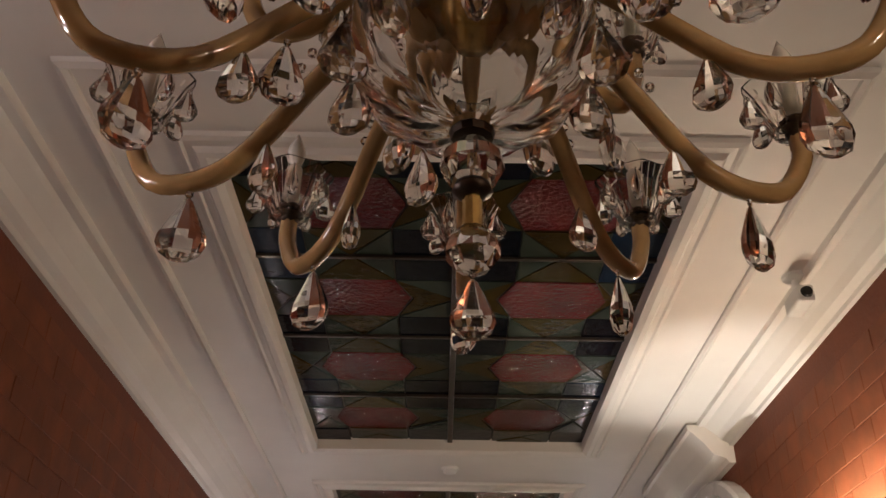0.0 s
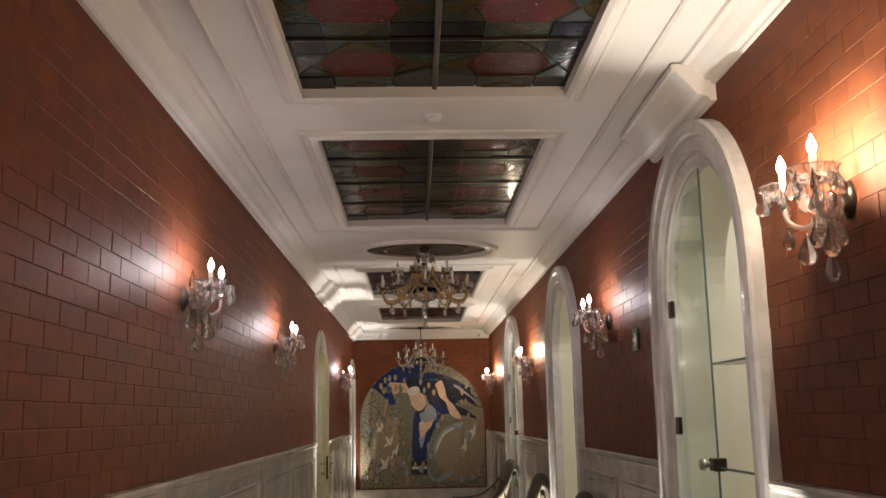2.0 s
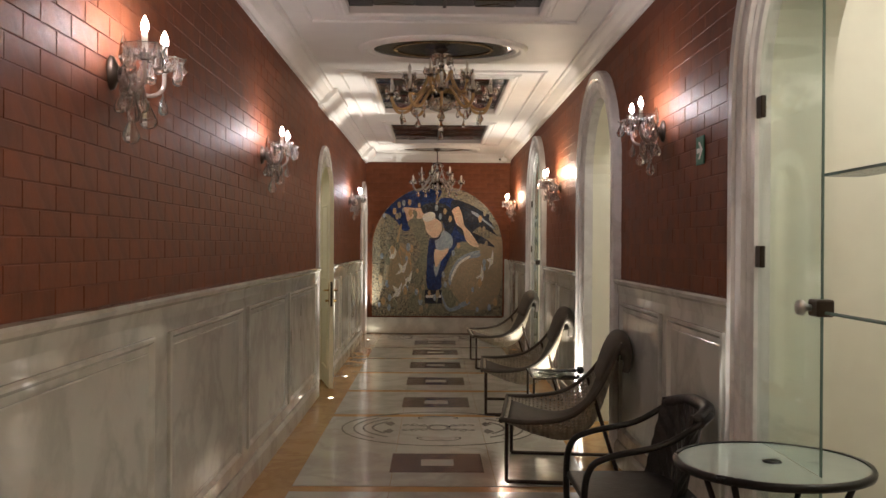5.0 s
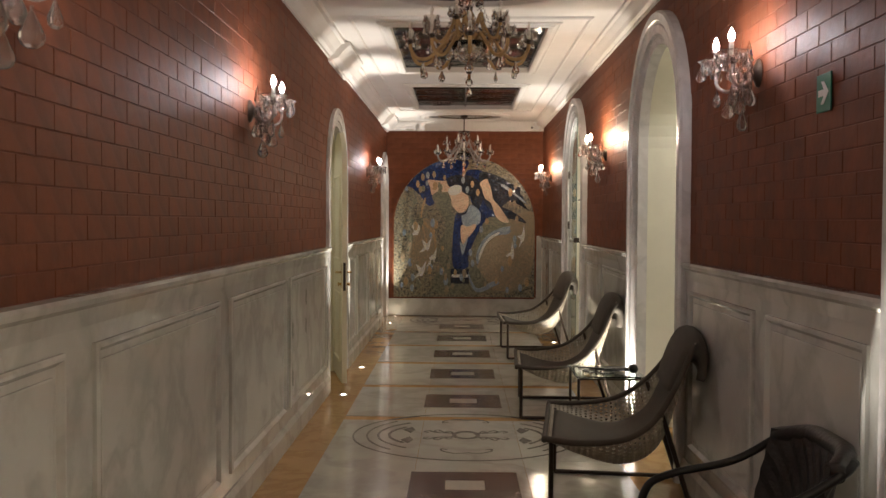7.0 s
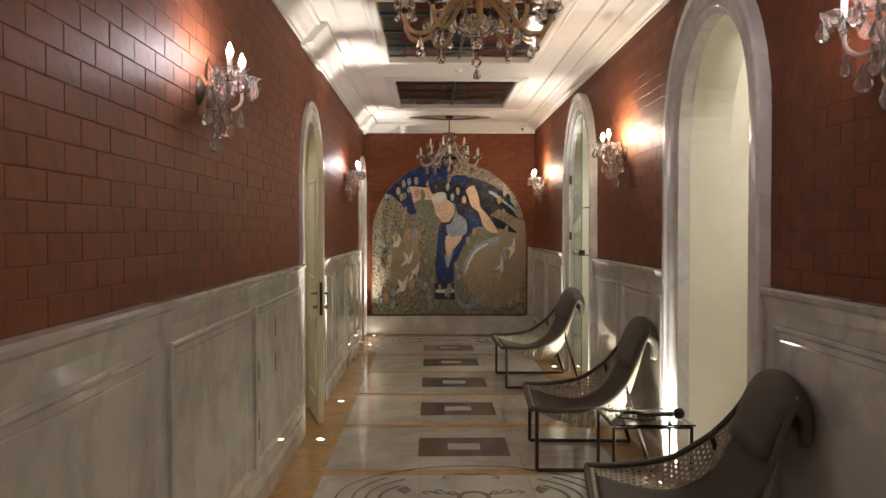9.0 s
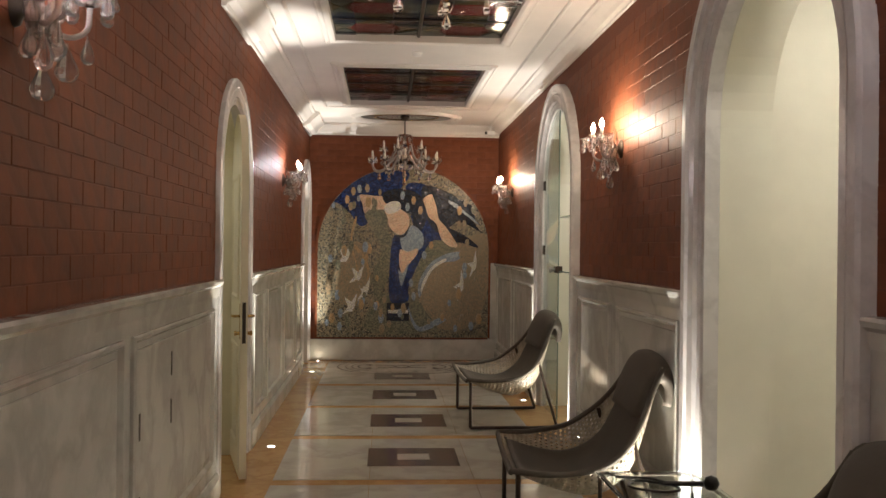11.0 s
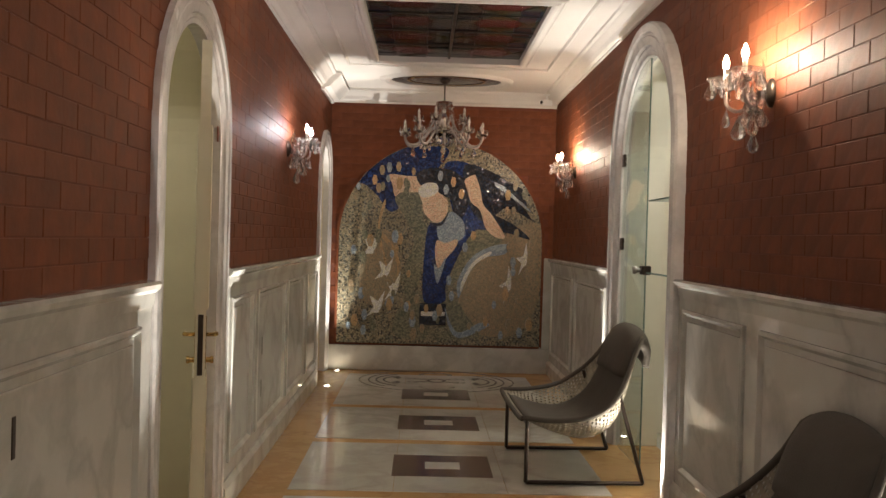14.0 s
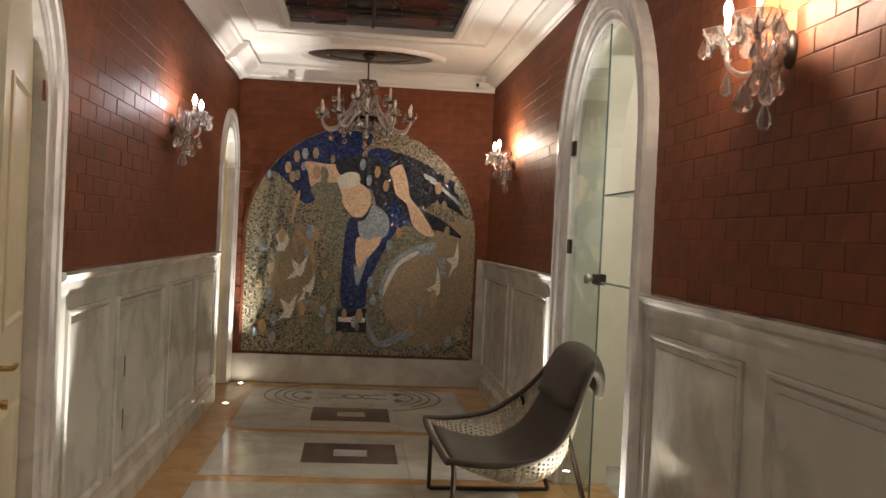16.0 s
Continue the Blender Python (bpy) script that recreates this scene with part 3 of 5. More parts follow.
def dish_mesh(r, h):
    prof = [(0.012, -h), (r * 0.45, -h * 0.8), (r * 0.8, -h * 0.35), (r, 0.0), (r * 0.94, 0.004), (r * 0.72, -h * 0.28), (r * 0.4, -h * 0.66), (0.012, -h * 0.8)]
    return mesh_of("dish", lathe(prof, 24, wave=0.09, lobes=8), M_CUT)


DISH = dish_mesh(0.078, 0.048)
CUP = mesh_of("dish", lathe([(0.012, -0.045), (0.026, -0.04), (0.034, -0.02), (0.045, 0.012), (0.056, 0.03), (0.052, 0.031), (0.040, 0.012), (0.029, -0.016), (0.02, -0.032), (0.012, -0.035)], 32, wave=0.05, lobes=8), M_CRYSTAL)
BULB_PROF = [(0.006, 0.0), (0.011, 0.007), (0.0145, 0.019), (0.012, 0.033), (0.006, 0.046), (0.0, 0.06)]
BULB_LIT = mesh_of("bulb", lathe(BULB_PROF, 10), M_BULB, True)
BULB_WARM = mesh_of("bulb", lathe(BULB_PROF, 10), M_BULBWARM, True)
BULB_OFF = mesh_of("bulb", lathe(BULB_PROF, 10), M_BULBOFF, True)
SLEEVE = mesh_of("candle", lathe([(0.0, -0.01), (0.011, -0.01), (0.011, 0.045), (0.007, 0.05), (0, 0.05)], 10), M_CANDLE, True)
COLLAR = mesh_of("collar", lathe([(0.0, -0.05), (0.012, -0.05), (0.016, -0.042), (0.011, -0.036), (0.018, -0.026), (0.012, -0.02), (0, -0.02)], 10), M_DARKMETAL, True)


def candle(root, at, bulb, dish=DISH):
    m = Matrix.Translation(at)
    part("dish", dish, None, root, m=m)
    stick = part("candle", SLEEVE, None, root, m=m)
    part("collar", COLLAR, None, stick)
    part("bulb", bulb, None, stick, m=Matrix.Translation((0, 0, 0.05)))


def hang(root, at, mesh, turn=0.0):
    part("drop", mesh, None, root, m=Matrix.Translation(at) @ Matrix.Rotation(turn, 4, "Z"))


# ---- wall sconces ----
def sconce(bulb, warm):
    root = thing("wall_sconce", Matrix(), "two-armed crystal wall sconce with lit %s candle bulbs and hanging drops" % ("warm" if warm else "white"), "wall lamp", "crystal wall sconces")
    part("wall_plate", lathe([(0.0, 0.03), (0.025, 0.028), (0.04, 0.018), (0.052, 0.012), (0.056, 0.0)], 20, m=Matrix.Rotation(radians(90), 4, "Y") @ Matrix.Diagonal((1.15, 0.75, 1, 1))), M_DARKMETAL, root, smooth=True)
    part("hub", lathe([(0, -0.03), (0.016, -0.02), (0.024, 0), (0.016, 0.02), (0, 0.03)], 12, m=Matrix.Translation((0.045, 0, 0))), M_CRYSTAL, root)
    for s in (-1, 1):
        pts = smooth_path([(0.04, 0, 0.0), (0.07, 0.035 * s, -0.045), (0.115, 0.085 * s, -0.07), (0.155, 0.115 * s, -0.04), (0.16, 0.12 * s, 0.03)], 6)
        part("arm", tube(pts, 0.0085, 8), M_PALEARM, root, smooth=True)
        c = Vector((0.16, 0.12 * s, 0.072))
        candle(root, c, bulb)
        for k in range(8):
            a = 2 * math.pi * k / 8 + 0.3
            hang(root, c + Vector((0.066 * math.cos(a), 0.066 * math.sin(a), -0.006)), CUT_M if k % 2 else CUT_S, a)
        hang(root, Vector((0.11, 0.085 * s, -0.085)), CUT_L, 0.4 * s)
        hang(root, Vector((0.155, 0.118 * s, -0.055)), CUT_M, 1.1 * s)
        hang(root, Vector((0.07, 0.06 * s, 0.03)), CUT_L, 0.9 * s)
    part("pendant_cup", lathe([(0.008, -0.10), (0.03, -0.09), (0.045, -0.06), (0.04, -0.058), (0.026, -0.08), (0.008, -0.09)], 24, m=Matrix.Translation((0.075, 0, 0)), wave=0.08, lobes=8), M_CUT, root)
    part("pendant_rod", tube([(0.075, 0, 0.0), (0.075, 0, -0.15)], 0.004, 6), M_STEEL, root)
    for k in range(6):
        a = 2 * math.pi * k / 6
        hang(root, Vector((0.075 + 0.04 * math.cos(a), 0.04 * math.sin(a), -0.062)), CUT_M, a)
    hang(root, Vector((0.075, 0, -0.15)), CUT_L, 0.6)
    for k in range(5):
        a = 2.4 * k
        hang(root, Vector((0.08 + 0.03 * math.cos(a), 0.05 * math.sin(a), 0.04)), CUT_M, a)
    bm = bmesh.new()
    for s in (-1, 1):
        for k in range(9):
            t = k / 8
            p = Vector((0.05 + 0.11 * t, 0.12 * s * t, 0.09 - 0.05 * t - 0.10 * t * (1 - t)))
            b = bead_mesh(0.006)
            me = bpy.data.meshes.new("tmp")
            b.to_mesh(me)
            b.free()
            me.transform(Matrix.Translation(p))
            bm.from_mesh(me)
            bpy.data.meshes.remove(me)
    tagged(part("bead_chain", bm, M_CUT, root), kind="stuff")
    part("spike", lathe([(0, 0.14), (0.012, 0.10), (0.02, 0.05), (0.008, 0.02), (0, 0.0)], 8, m=Matrix.Translation((0.045, 0, 0.01))), M_CRYSTAL, root)
    return root


cool, warm = sconce(BULB_LIT, False), sconce(BULB_WARM, True)
cool.matrix_basis = pose(LX + 0.008, 5.45, 2.15)
for y in (8.38, 14.85):
    copy_thing(cool, pose(LX + 0.008, y, 2.14))
copy_thing(cool, pose(RX - 0.008, 7.41, 2.20, 0, 0, 180))
warm.matrix_basis = pose(RX - 0.008, 11.70, 2.15, 0, 0, 180)
copy_thing(warm, pose(RX - 0.008, 3.74, 2.21, 0, 0, 180))
# unseen extra sconce behind the walker, added to brighten the near ceiling and chandelier
copy_thing(warm, pose(RX - 0.008, 0.3, 2.2, 0, 0, 180))
copy_thing(cool, pose(LX + 0.008, 1.6, 2.15))
copy_thing(warm, pose(RX - 0.008, 16.70, 2.17, 0, 0, 180))


# ---- chandeliers ----
def chandelier(cy, total, label, arms=M_AMBER):
    root = thing("chandelier", pose(MX - 0.015, cy, ZC - total + 0.15), label, "chandelier", "corridor chandeliers")
    part("ceiling_cup", lathe([(0, 0), (0.055, 0), (0.06, -0.012), (0.03, -0.04), (0.01, -0.05), (0, -0.05)], 16, m=Matrix.Translation((0, 0, total - 0.15))), M_DARKMETAL, root, smooth=True)
    part("rod", tube([(0, 0, 0.60), (0, 0, total - 0.19)], 0.008, 8), M_DARKMETAL, root)
    part("stem", lathe([(0.012, 0.27), (0.03, 0.30), (0.018, 0.34), (0.035, 0.39), (0.045, 0.43), (0.02, 0.48), (0.03, 0.52), (0.014, 0.56), (0.012, 0.62), (0, 0.62)], 16), M_CRYSTAL, root)
    part("bowl", lathe([(0.02, 0.125), (0.06, 0.135), (0.11, 0.175), (0.14, 0.225), (0.145, 0.255), (0.135, 0.255), (0.10, 0.185), (0.05, 0.15), (0.02, 0.145)], 60, wave=0.045, lobes=10), M_CRYSTAL, root, smooth=True)
    part("hub", lathe([(0, 0.245), (0.026, 0.25), (0.036, 0.275), (0.05, 0.285), (0.045, 0.315), (0.02, 0.33), (0, 0.33)], 20), M_BRASS, root, smooth=True)
    part("finial_cap", lathe([(0, 0.118), (0.022, 0.119), (0.024, 0.128), (0.02, 0.134), (0, 0.135)], 12), M_DARKMETAL, root)
    part("ball", lathe([(0, 0.118), (0.018, 0.112), (0.031, 0.096), (0.033, 0.082), (0.024, 0.066), (0, 0.058)], 12), M_CRYSTAL, root)
    part("lower_cap", lathe([(0, 0.062), (0.018, 0.062), (0.021, 0.054), (0.012, 0.046), (0, 0.046)], 12), M_DARKMETAL, root, smooth=True)
    part("link", tube([(0, 0, 0.05), (0, 0, 0.0)], 0.010, 8), M_BRASS, root)
    part("ball", lathe([(0, 0.012), (0.016, 0.008), (0.027, -0.006), (0.027, -0.020), (0.016, -0.034), (0, -0.040)], 9), M_CRYSTAL, root)
    hang(root, Vector((0, 0, -0.036)), DROP_M)
    part("crown", mesh_of("crown", lathe([(0.012, 0.555), (0.05, 0.565), (0.085, 0.59), (0.08, 0.593), (0.04, 0.572), (0.012, 0.567)], 24, wave=0.06, lobes=8), M_CRYSTAL), None, root)
    for k in range(8):
        a = 2 * math.pi * k / 8
        hang(root, Vector((0.08 * math.cos(a), 0.08 * math.sin(a), 0.586)), DROP_M, a)
    tiers = ((10, 1.0, 0.0, math.pi / 2), (5, 0.62, 0.14, 0.6))
    for count, reach, lift, start in tiers:
        path = smooth_path([(0.045, 0, 0.28 + lift * 0.5), (0.10, 0, 0.325 + lift * 0.9), (0.18 * reach, 0, 0.25 + lift), (0.28 * reach, 0, 0.145 + lift), (0.37 * reach, 0, 0.135 + lift), (0.415 * reach, 0, 0.19 + lift), (0.42 * reach, 0, 0.235 + lift)], 5)
        arm = mesh_of("arm", tube(path, 0.0125, 8), arms, True)
        bm = bmesh.new()
        for k in range(13):
            t = k / 12
            me = bpy.data.meshes.new("tmp")
            b = bead_mesh(0.0065)
            b.to_mesh(me)
            b.free()
            me.transform(Matrix.Translation((0.075 + (0.22 * reach - 0.075) * t, 0, 0.57 + (0.25 + lift - 0.57) * t - 0.10 * t * (1 - t))))
            bm.from_mesh(me)
            bpy.data.meshes.remove(me)
        chain = mesh_of("bead_chain", bm, M_CRYSTAL)
        for k in range(count):
            a = start + 2 * math.pi * k / count
            turn = Matrix.Rotation(a, 4, "Z")
            part("arm", arm, None, root, m=turn)
            tagged(part("bead_chain", chain, None, root, m=turn), kind="stuff")
            c = turn @ Vector((0.42 * reach, 0, 0.275 + lift))
            candle(root, c, BULB_OFF, CUP)
            for q in range(7):
                b = a + 2 * math.pi * q / 7
                hang(root, c + Vector((0.050 * math.cos(b), 0.050 * math.sin(b), 0.022)), DROP_S, b)
            hang(root, turn @ Vector((0.33 * reach, 0, 0.12 + lift)), DROP_L, a + 0.5)
            hang(root, turn @ Vector((0.24 * reach, 0, 0.175 + lift)), DROP_M, a - 0.4)
            if lift == 0:
                hang(root, turn @ Vector((0.14, 0, 0.25)), DROP_L, a)
    return root


chandelier(1.65, 1.16, "large unlit crystal chandelier with amber glass arms and pear drops")
chandelier(9.62, 0.79, "unlit crystal chandelier on a short rod under an oval rose")
chandelier(17.4, 0.97, "unlit crystal chandelier hanging low before the mosaic", M_PALEARM)


# ---- mosaic panel on the end wall ----
def tessera(name, colors, scale=55.0, rough=0.2, tilt=0.5, metal=0.0):
    m = bpy.data.materials.new(name)
    m.use_nodes = True
    nt = m.node_tree
    b = nt.nodes["Principled BSDF"]
    b.inputs["Roughness"].default_value, b.inputs["Metallic"].default_value = rough, metal
    tc = nt.nodes.new("ShaderNodeTexCoord")
    v = nt.nodes.new("ShaderNodeTexVoronoi")
    v.inputs["Scale"].default_value = scale
    nt.links.new(tc.outputs["Object"], v.inputs["Vector"])
    sep = nt.nodes.new("ShaderNodeSeparateColor")
    nt.links.new(v.outputs["Color"], sep.inputs["Color"])
    ramp = nt.nodes.new("ShaderNodeValToRGB")
    ramp.color_ramp.interpolation = "CONSTANT"
    el = ramp.color_ramp.elements
    while len(el) < len(colors):
        el.new(0.5)
    for i, c in enumerate(colors):
        el[i].position = i / len(colors)
        el[i].color = (*c, 1)
    nt.links.new(sep.outputs[0], ramp.inputs["Fac"])
    v2 = nt.nodes.new("ShaderNodeTexVoronoi")
    v2.feature = "DISTANCE_TO_EDGE"
    v2.inputs["Scale"].default_value = scale
    nt.links.new(tc.outputs["Object"], v2.inputs["Vector"])
    edge = nt.nodes.new("ShaderNodeMapRange")
    edge.inputs["From Max"].default_value = 0.09
    edge.inputs["To Min"].default_value = 0.35
    nt.links.new(v2.outputs["Distance"], edge.inputs["Value"])
    mul = nt.nodes.new("ShaderNodeMix")
    mul.data_type = "RGBA"
    mul.blend_type = "MULTIPLY"
    mul.inputs["Factor"].default_value = 1
    nt.links.new(ramp.outputs["Color"], mul.inputs[6])
    nt.links.new(edge.outputs[0], mul.inputs[7])
    nt.links.new(mul.outputs[2], b.inputs["Base Color"])
    geo = nt.nodes.new("ShaderNodeNewGeometry")
    sub = nt.nodes.new("ShaderNodeVectorMath")
    sub.operation = "SUBTRACT"
    sub.inputs[1].default_value = (0.5, 0.5, 0.5)
    nt.links.new(v.outputs["Color"], sub.inputs[0])
    sc = nt.nodes.new("ShaderNodeVectorMath")
    sc.operation = "SCALE"
    sc.inputs["Scale"].default_value = tilt
    nt.links.new(sub.outputs[0], sc.inputs[0])
    add = nt.nodes.new("ShaderNodeVectorMath")
    nt.links.new(geo.outputs["Normal"], add.inputs[0])
    nt.links.new(sc.outputs[0], add.inputs[1])
    nrm = nt.nodes.new("ShaderNodeVectorMath")
    nrm.operation = "NORMALIZE"
    nt.links.new(add.outputs[0], nrm.inputs[0])
    nt.links.new(nrm.outputs[0], b.inputs["Normal"])
    return m


T_GROUND = tessera("olive_tesserae", [(0.245, 0.215, 0.138), (0.322, 0.283, 0.184), (0.055, 0.055, 0.045), (0.383, 0.322, 0.215), (0.199, 0.199, 0.154)], 62, 0.35, 0.25)
T_TAN = tessera("tan_tesserae", [(0.353, 0.287, 0.182), (0.301, 0.260, 0.170), (0.406, 0.301, 0.182)], 60, 0.35, 0.25)
T_GREEN = tessera("moss_tesserae", [(0.122, 0.139, 0.096), (0.209, 0.209, 0.139), (0.278, 0.260, 0.174)], 62, 0.35, 0.25)
T_BLUE = tessera("blue_tesserae", [(0.014, 0.035, 0.146), (0.024, 0.060, 0.244), (0.010, 0.018, 0.073)], 60, 0.15, 0.5)
T_NIGHT = tessera("black_tesserae", [(0.017, 0.019, 0.028), (0.035, 0.038, 0.052), (0.020, 0.035, 0.070)], 60, 0.12, 0.5)
T_SKIN = tessera("peach_tesserae", [(0.800, 0.574, 0.401), (0.800, 0.643, 0.452), (0.731, 0.504, 0.330)], 50, 0.35, 0.15)
T_PALE = tessera("pale_tesserae", [(0.800, 0.800, 0.748), (0.800, 0.800, 0.800), (0.800, 0.800, 0.661)], 50, 0.35, 0.15)
T_STEELB = tessera("grey_blue_tesserae", [(0.295, 0.383, 0.470), (0.383, 0.470, 0.540), (0.227, 0.295, 0.383)], 55, 0.3, 0.2)
T_OCHRE = tessera("ochre_tesserae", [(0.557, 0.365, 0.174), (0.487, 0.330, 0.174)], 50, 0.35, 0.15)

mosaic = thing("mosaic", pose(MX, Y1 - 0.012, 0), "arched glass mosaic with blue, olive, peach and white abstract shapes", "mosaic")
wallplane = lambda u, v, d: Vector((u, -d, v))
HALF, M_BOT, M_SPRING, M_TOP = 1.14, 0.30, 1.47, 2.58
arch_outline = [(-HALF, M_BOT), (HALF, M_BOT)] + [(HALF * math.cos(math.pi * i / 32), M_SPRING + (M_TOP - M_SPRING) * math.sin(math.pi * i / 32)) for i in range(33)]
part("ground", slab(arch_outline, wallplane, 0, 0.016), T_GROUND, mosaic)
LAYER = [0.017]


def curve2d(points, n=6, closed=True):
    q = points
    out = []
    k = len(q)
    for i in range(k):
        a, b, c, d = (Vector(q[(i + j - 1) % k]) for j in range(4))
        for s in range(n):
            t = s / n
            out.append(tuple(0.5 * (2 * b + (c - a) * t + (2 * a - 5 * b + 4 * c - d) * t * t + (3 * b - a - 3 * c + d) * t ** 3)))
    return out


def inside(p):
    """Keeps a shape within the arch."""
    u, v = p
    u = max(-HALF + 0.005, min(HALF - 0.005, u))
    if v > M_SPRING:
        k = math.hypot(u / HALF, (v - M_SPRING) / (M_TOP - M_SPRING))
        if k > 0.995:
            u, v = u / k * 0.995, M_SPRING + (v - M_SPRING) / k * 0.995
    return u, v


def shape(name, pts, mat, soft=True):
    """A flat field of tesserae, in tenths of the panel's half width and of its height."""
    q = [(HALF * a / 10, M_BOT + (M_TOP - M_BOT) * b * 0.0965) for a, b in pts]
    q = [inside(p) for p in (curve2d(q) if soft else q)]
    part(name, slab(q, wallplane, 0.010, LAYER[0]), mat, mosaic)
    LAYER[0] += 0.0006


shape("tan_field", [(2.8, 0.8), (7.5, 0.6), (9.8, 2.5), (9.8, 6.2), (6, 5.6), (3.4, 4), (2, 2.5)], T_TAN)
shape("blue_field", [(-8.1, 8.3), (-6.3, 9.4), (-3.6, 10), (0.5, 10), (-0.6, 8.9), (-2.0, 8.2), (-3.4, 8.0), (-3.6, 7.3), (-5.0, 6.7), (-6.3, 7.5), (-7.4, 8.0)], T_BLUE)
shape("blue_field", [(0.2, 9.2), (2.4, 9.3), (3.4, 8.6), (4.2, 7.0), (4.6, 5.8), (2.8, 5.7), (1.6, 6.2), (0.8, 7.4)], T_BLUE)
shape("dark_field", [(2.2, 9.2), (5.2, 8.8), (7.4, 8.0), (8.4, 7.2), (6.6, 7.2), (4.6, 6.4), (3.4, 6.6), (2.4, 7.6)], T_NIGHT)
for pts in ([(3.6, 8.3), (6.4, 8.4), (8.8, 7.7), (6.4, 7.9), (4.2, 7.8)], [(4.4, 7.4), (6.9, 7.6), (8.9, 6.5), (6.9, 7.0), (4.6, 7.0)], [(4.7, 6.7), (6.9, 6.3), (8.8, 5.5), (6.9, 5.75), (5.2, 6.0)]):
    shape("dark_plume", pts, T_NIGHT)
for k in range(7):
    shape("grey_plume", [(5.2 + 0.45 * k, 8.35 - 0.16 * k), (6.3 + 0.42 * k, 8.1 - 0.2 * k), (5.4 + 0.45 * k, 8.1 - 0.16 * k)], T_STEELB)
shape("tan_disc", [(-7.6, 2.2), (-5.0, 2.1), (-4.0, 3.6), (-4.4, 5.2), (-5.8, 5.8), (-7.6, 4.4)], T_TAN)
shape("moss_field", [(-4.6, 7.4), (-3.1, 7.8), (-2.2, 7.6), (-1.8, 6.4), (-1.3, 5.8), (-1.5, 4.5), (-2.2, 3.0), (-3.3, 2.4), (-3.4, 4.0), (-2.6, 5.1), (-3.4, 6.3)], T_GREEN)
shape("moss_field", [(2.3, 5.7), (4.6, 5.9), (6.1, 5.4), (4.5, 4.6), (2.8, 3.9), (1.0, 2.9), (0.8, 2.4), (1.6, 4.4)], T_GREEN)
shape("moss_field", [(-4.2, 0.4), (3.6, 0.4), (2.6, 1.6), (1.2, 2.4), (-2.8, 2.6)], T_GREEN)
shape("peach_bar", [(-5.2, 8.6), (-3.4, 8.55), (-2.1, 8.5), (-1.8, 8.0), (-2.3, 7.75), (-4.0, 7.7), (-4.6, 7.5), (-4.9, 8.1)], T_SKIN)
shape("dark_cap", [(-2.5, 8.7), (-1.0, 9.0), (0.9, 8.9), (2.2, 8.4), (2.6, 7.4), (2.2, 6.6), (1.2, 6.6), (0.9, 7.4), (-0.5, 7.7), (-0.6, 8.1), (-2.1, 8.1)], T_NIGHT)
shape("peach_oval", [(-2.2, 7.7), (-1.3, 7.9), (-0.5, 7.8), (0.5, 7.4), (0.6, 6.8), (0.0, 6.3), (-0.8, 6.25), (-1.7, 6.7), (-1.9, 7.2)], T_SKIN)
shape("white_cap", [(-2.3, 7.9), (-1.6, 8.2), (-0.6, 8.2), (-0.4, 7.8), (-1.3, 7.5), (-2.1, 7.55)], T_PALE)
shape("blue_wedge", [(-1.2, 6.1), (-0.3, 6.0), (1.4, 5.9), (3.4, 5.9), (2.6, 5.4), (1.3, 4.0), (0.6, 3.0), (0.5, 2.2), (-1.5, 2.2), (-1.6, 4.4)], T_BLUE)
shape("grey_wedge", [(-0.4, 6.1), (0.4, 6.4), (1.0, 6.8), (2.2, 6.3), (2.2, 5.5), (1.0, 5.2), (-0.1, 5.3)], T_STEELB)
shape("dark_edge", [(-0.9, 6.2), (0.0, 6.25), (0.7, 6.8), (0.6, 6.6), (0.1, 6.1), (-0.8, 6.08)], T_NIGHT)
shape("peach_wedge", [(-0.4, 5.3), (0.5, 5.2), (1.6, 5.4), (1.5, 5.0), (0.6, 4.4), (-0.1, 3.8), (-0.5, 4.5)], T_SKIN)
shape("grey_wedge", [(-0.6, 4.1), (-0.1, 3.9), (0.6, 4.5), (-0.2, 3.1)], T_STEELB)
shape("peach_bar", [(2.2, 8.4), (3.1, 8.7), (3.4, 8.5), (3.8, 7.9), (4.1, 7.2), (5.1, 6.6), (6.3, 5.6), (5.4, 5.55), (4.4, 6.0), (3.8, 6.9), (2.9, 7.3), (2.5, 7.9)], T_SKIN)
shape("tan_disc", [(2.4, 2.4), (3.1, 3.8), (4.9, 4.1), (7.2, 3.9), (8.4, 2.5), (5.7, 1.4), (2.8, 1.7)], T_TAN)
shape("pale_arc", [(1.9, 2.4), (1.8, 3.3), (3.1, 4.5), (5.1, 5.1), (6.8, 5.2), (6.3, 4.7), (4.3, 4.5), (3.1, 3.9), (2.5, 3.2)], T_STEELB)
shape("pale_arc", [(2.1, 2.7), (2.2, 3.3), (3.3, 4.3), (4.8, 4.8), (4.9, 4.65), (3.4, 4.1), (2.5, 3.2)], T_PALE)
shape("ochre_arc", [(-5.9, 5.7), (-4.6, 5.0), (-3.9, 4.0), (-4.2, 3.4), (-4.2, 4.0), (-4.8, 4.8), (-6.0, 5.5)], T_OCHRE)
shape("ochre_arc", [(-5.7, 7.2), (-5.5, 7.1), (-6.0, 5.8), (-5.2, 4.0), (-5.4, 4.0), (-6.2, 5.8)], T_OCHRE)
shape("dark_block", [(-1.9, 2.1), (0.7, 2.1), (0.7, 1.0), (-1.9, 1.0)], T_NIGHT, False)
shape("pale_bar", [(-1.75, 1.68), (0.6, 1.68), (0.6, 1.46), (-1.75, 1.46)], T_PALE, False)
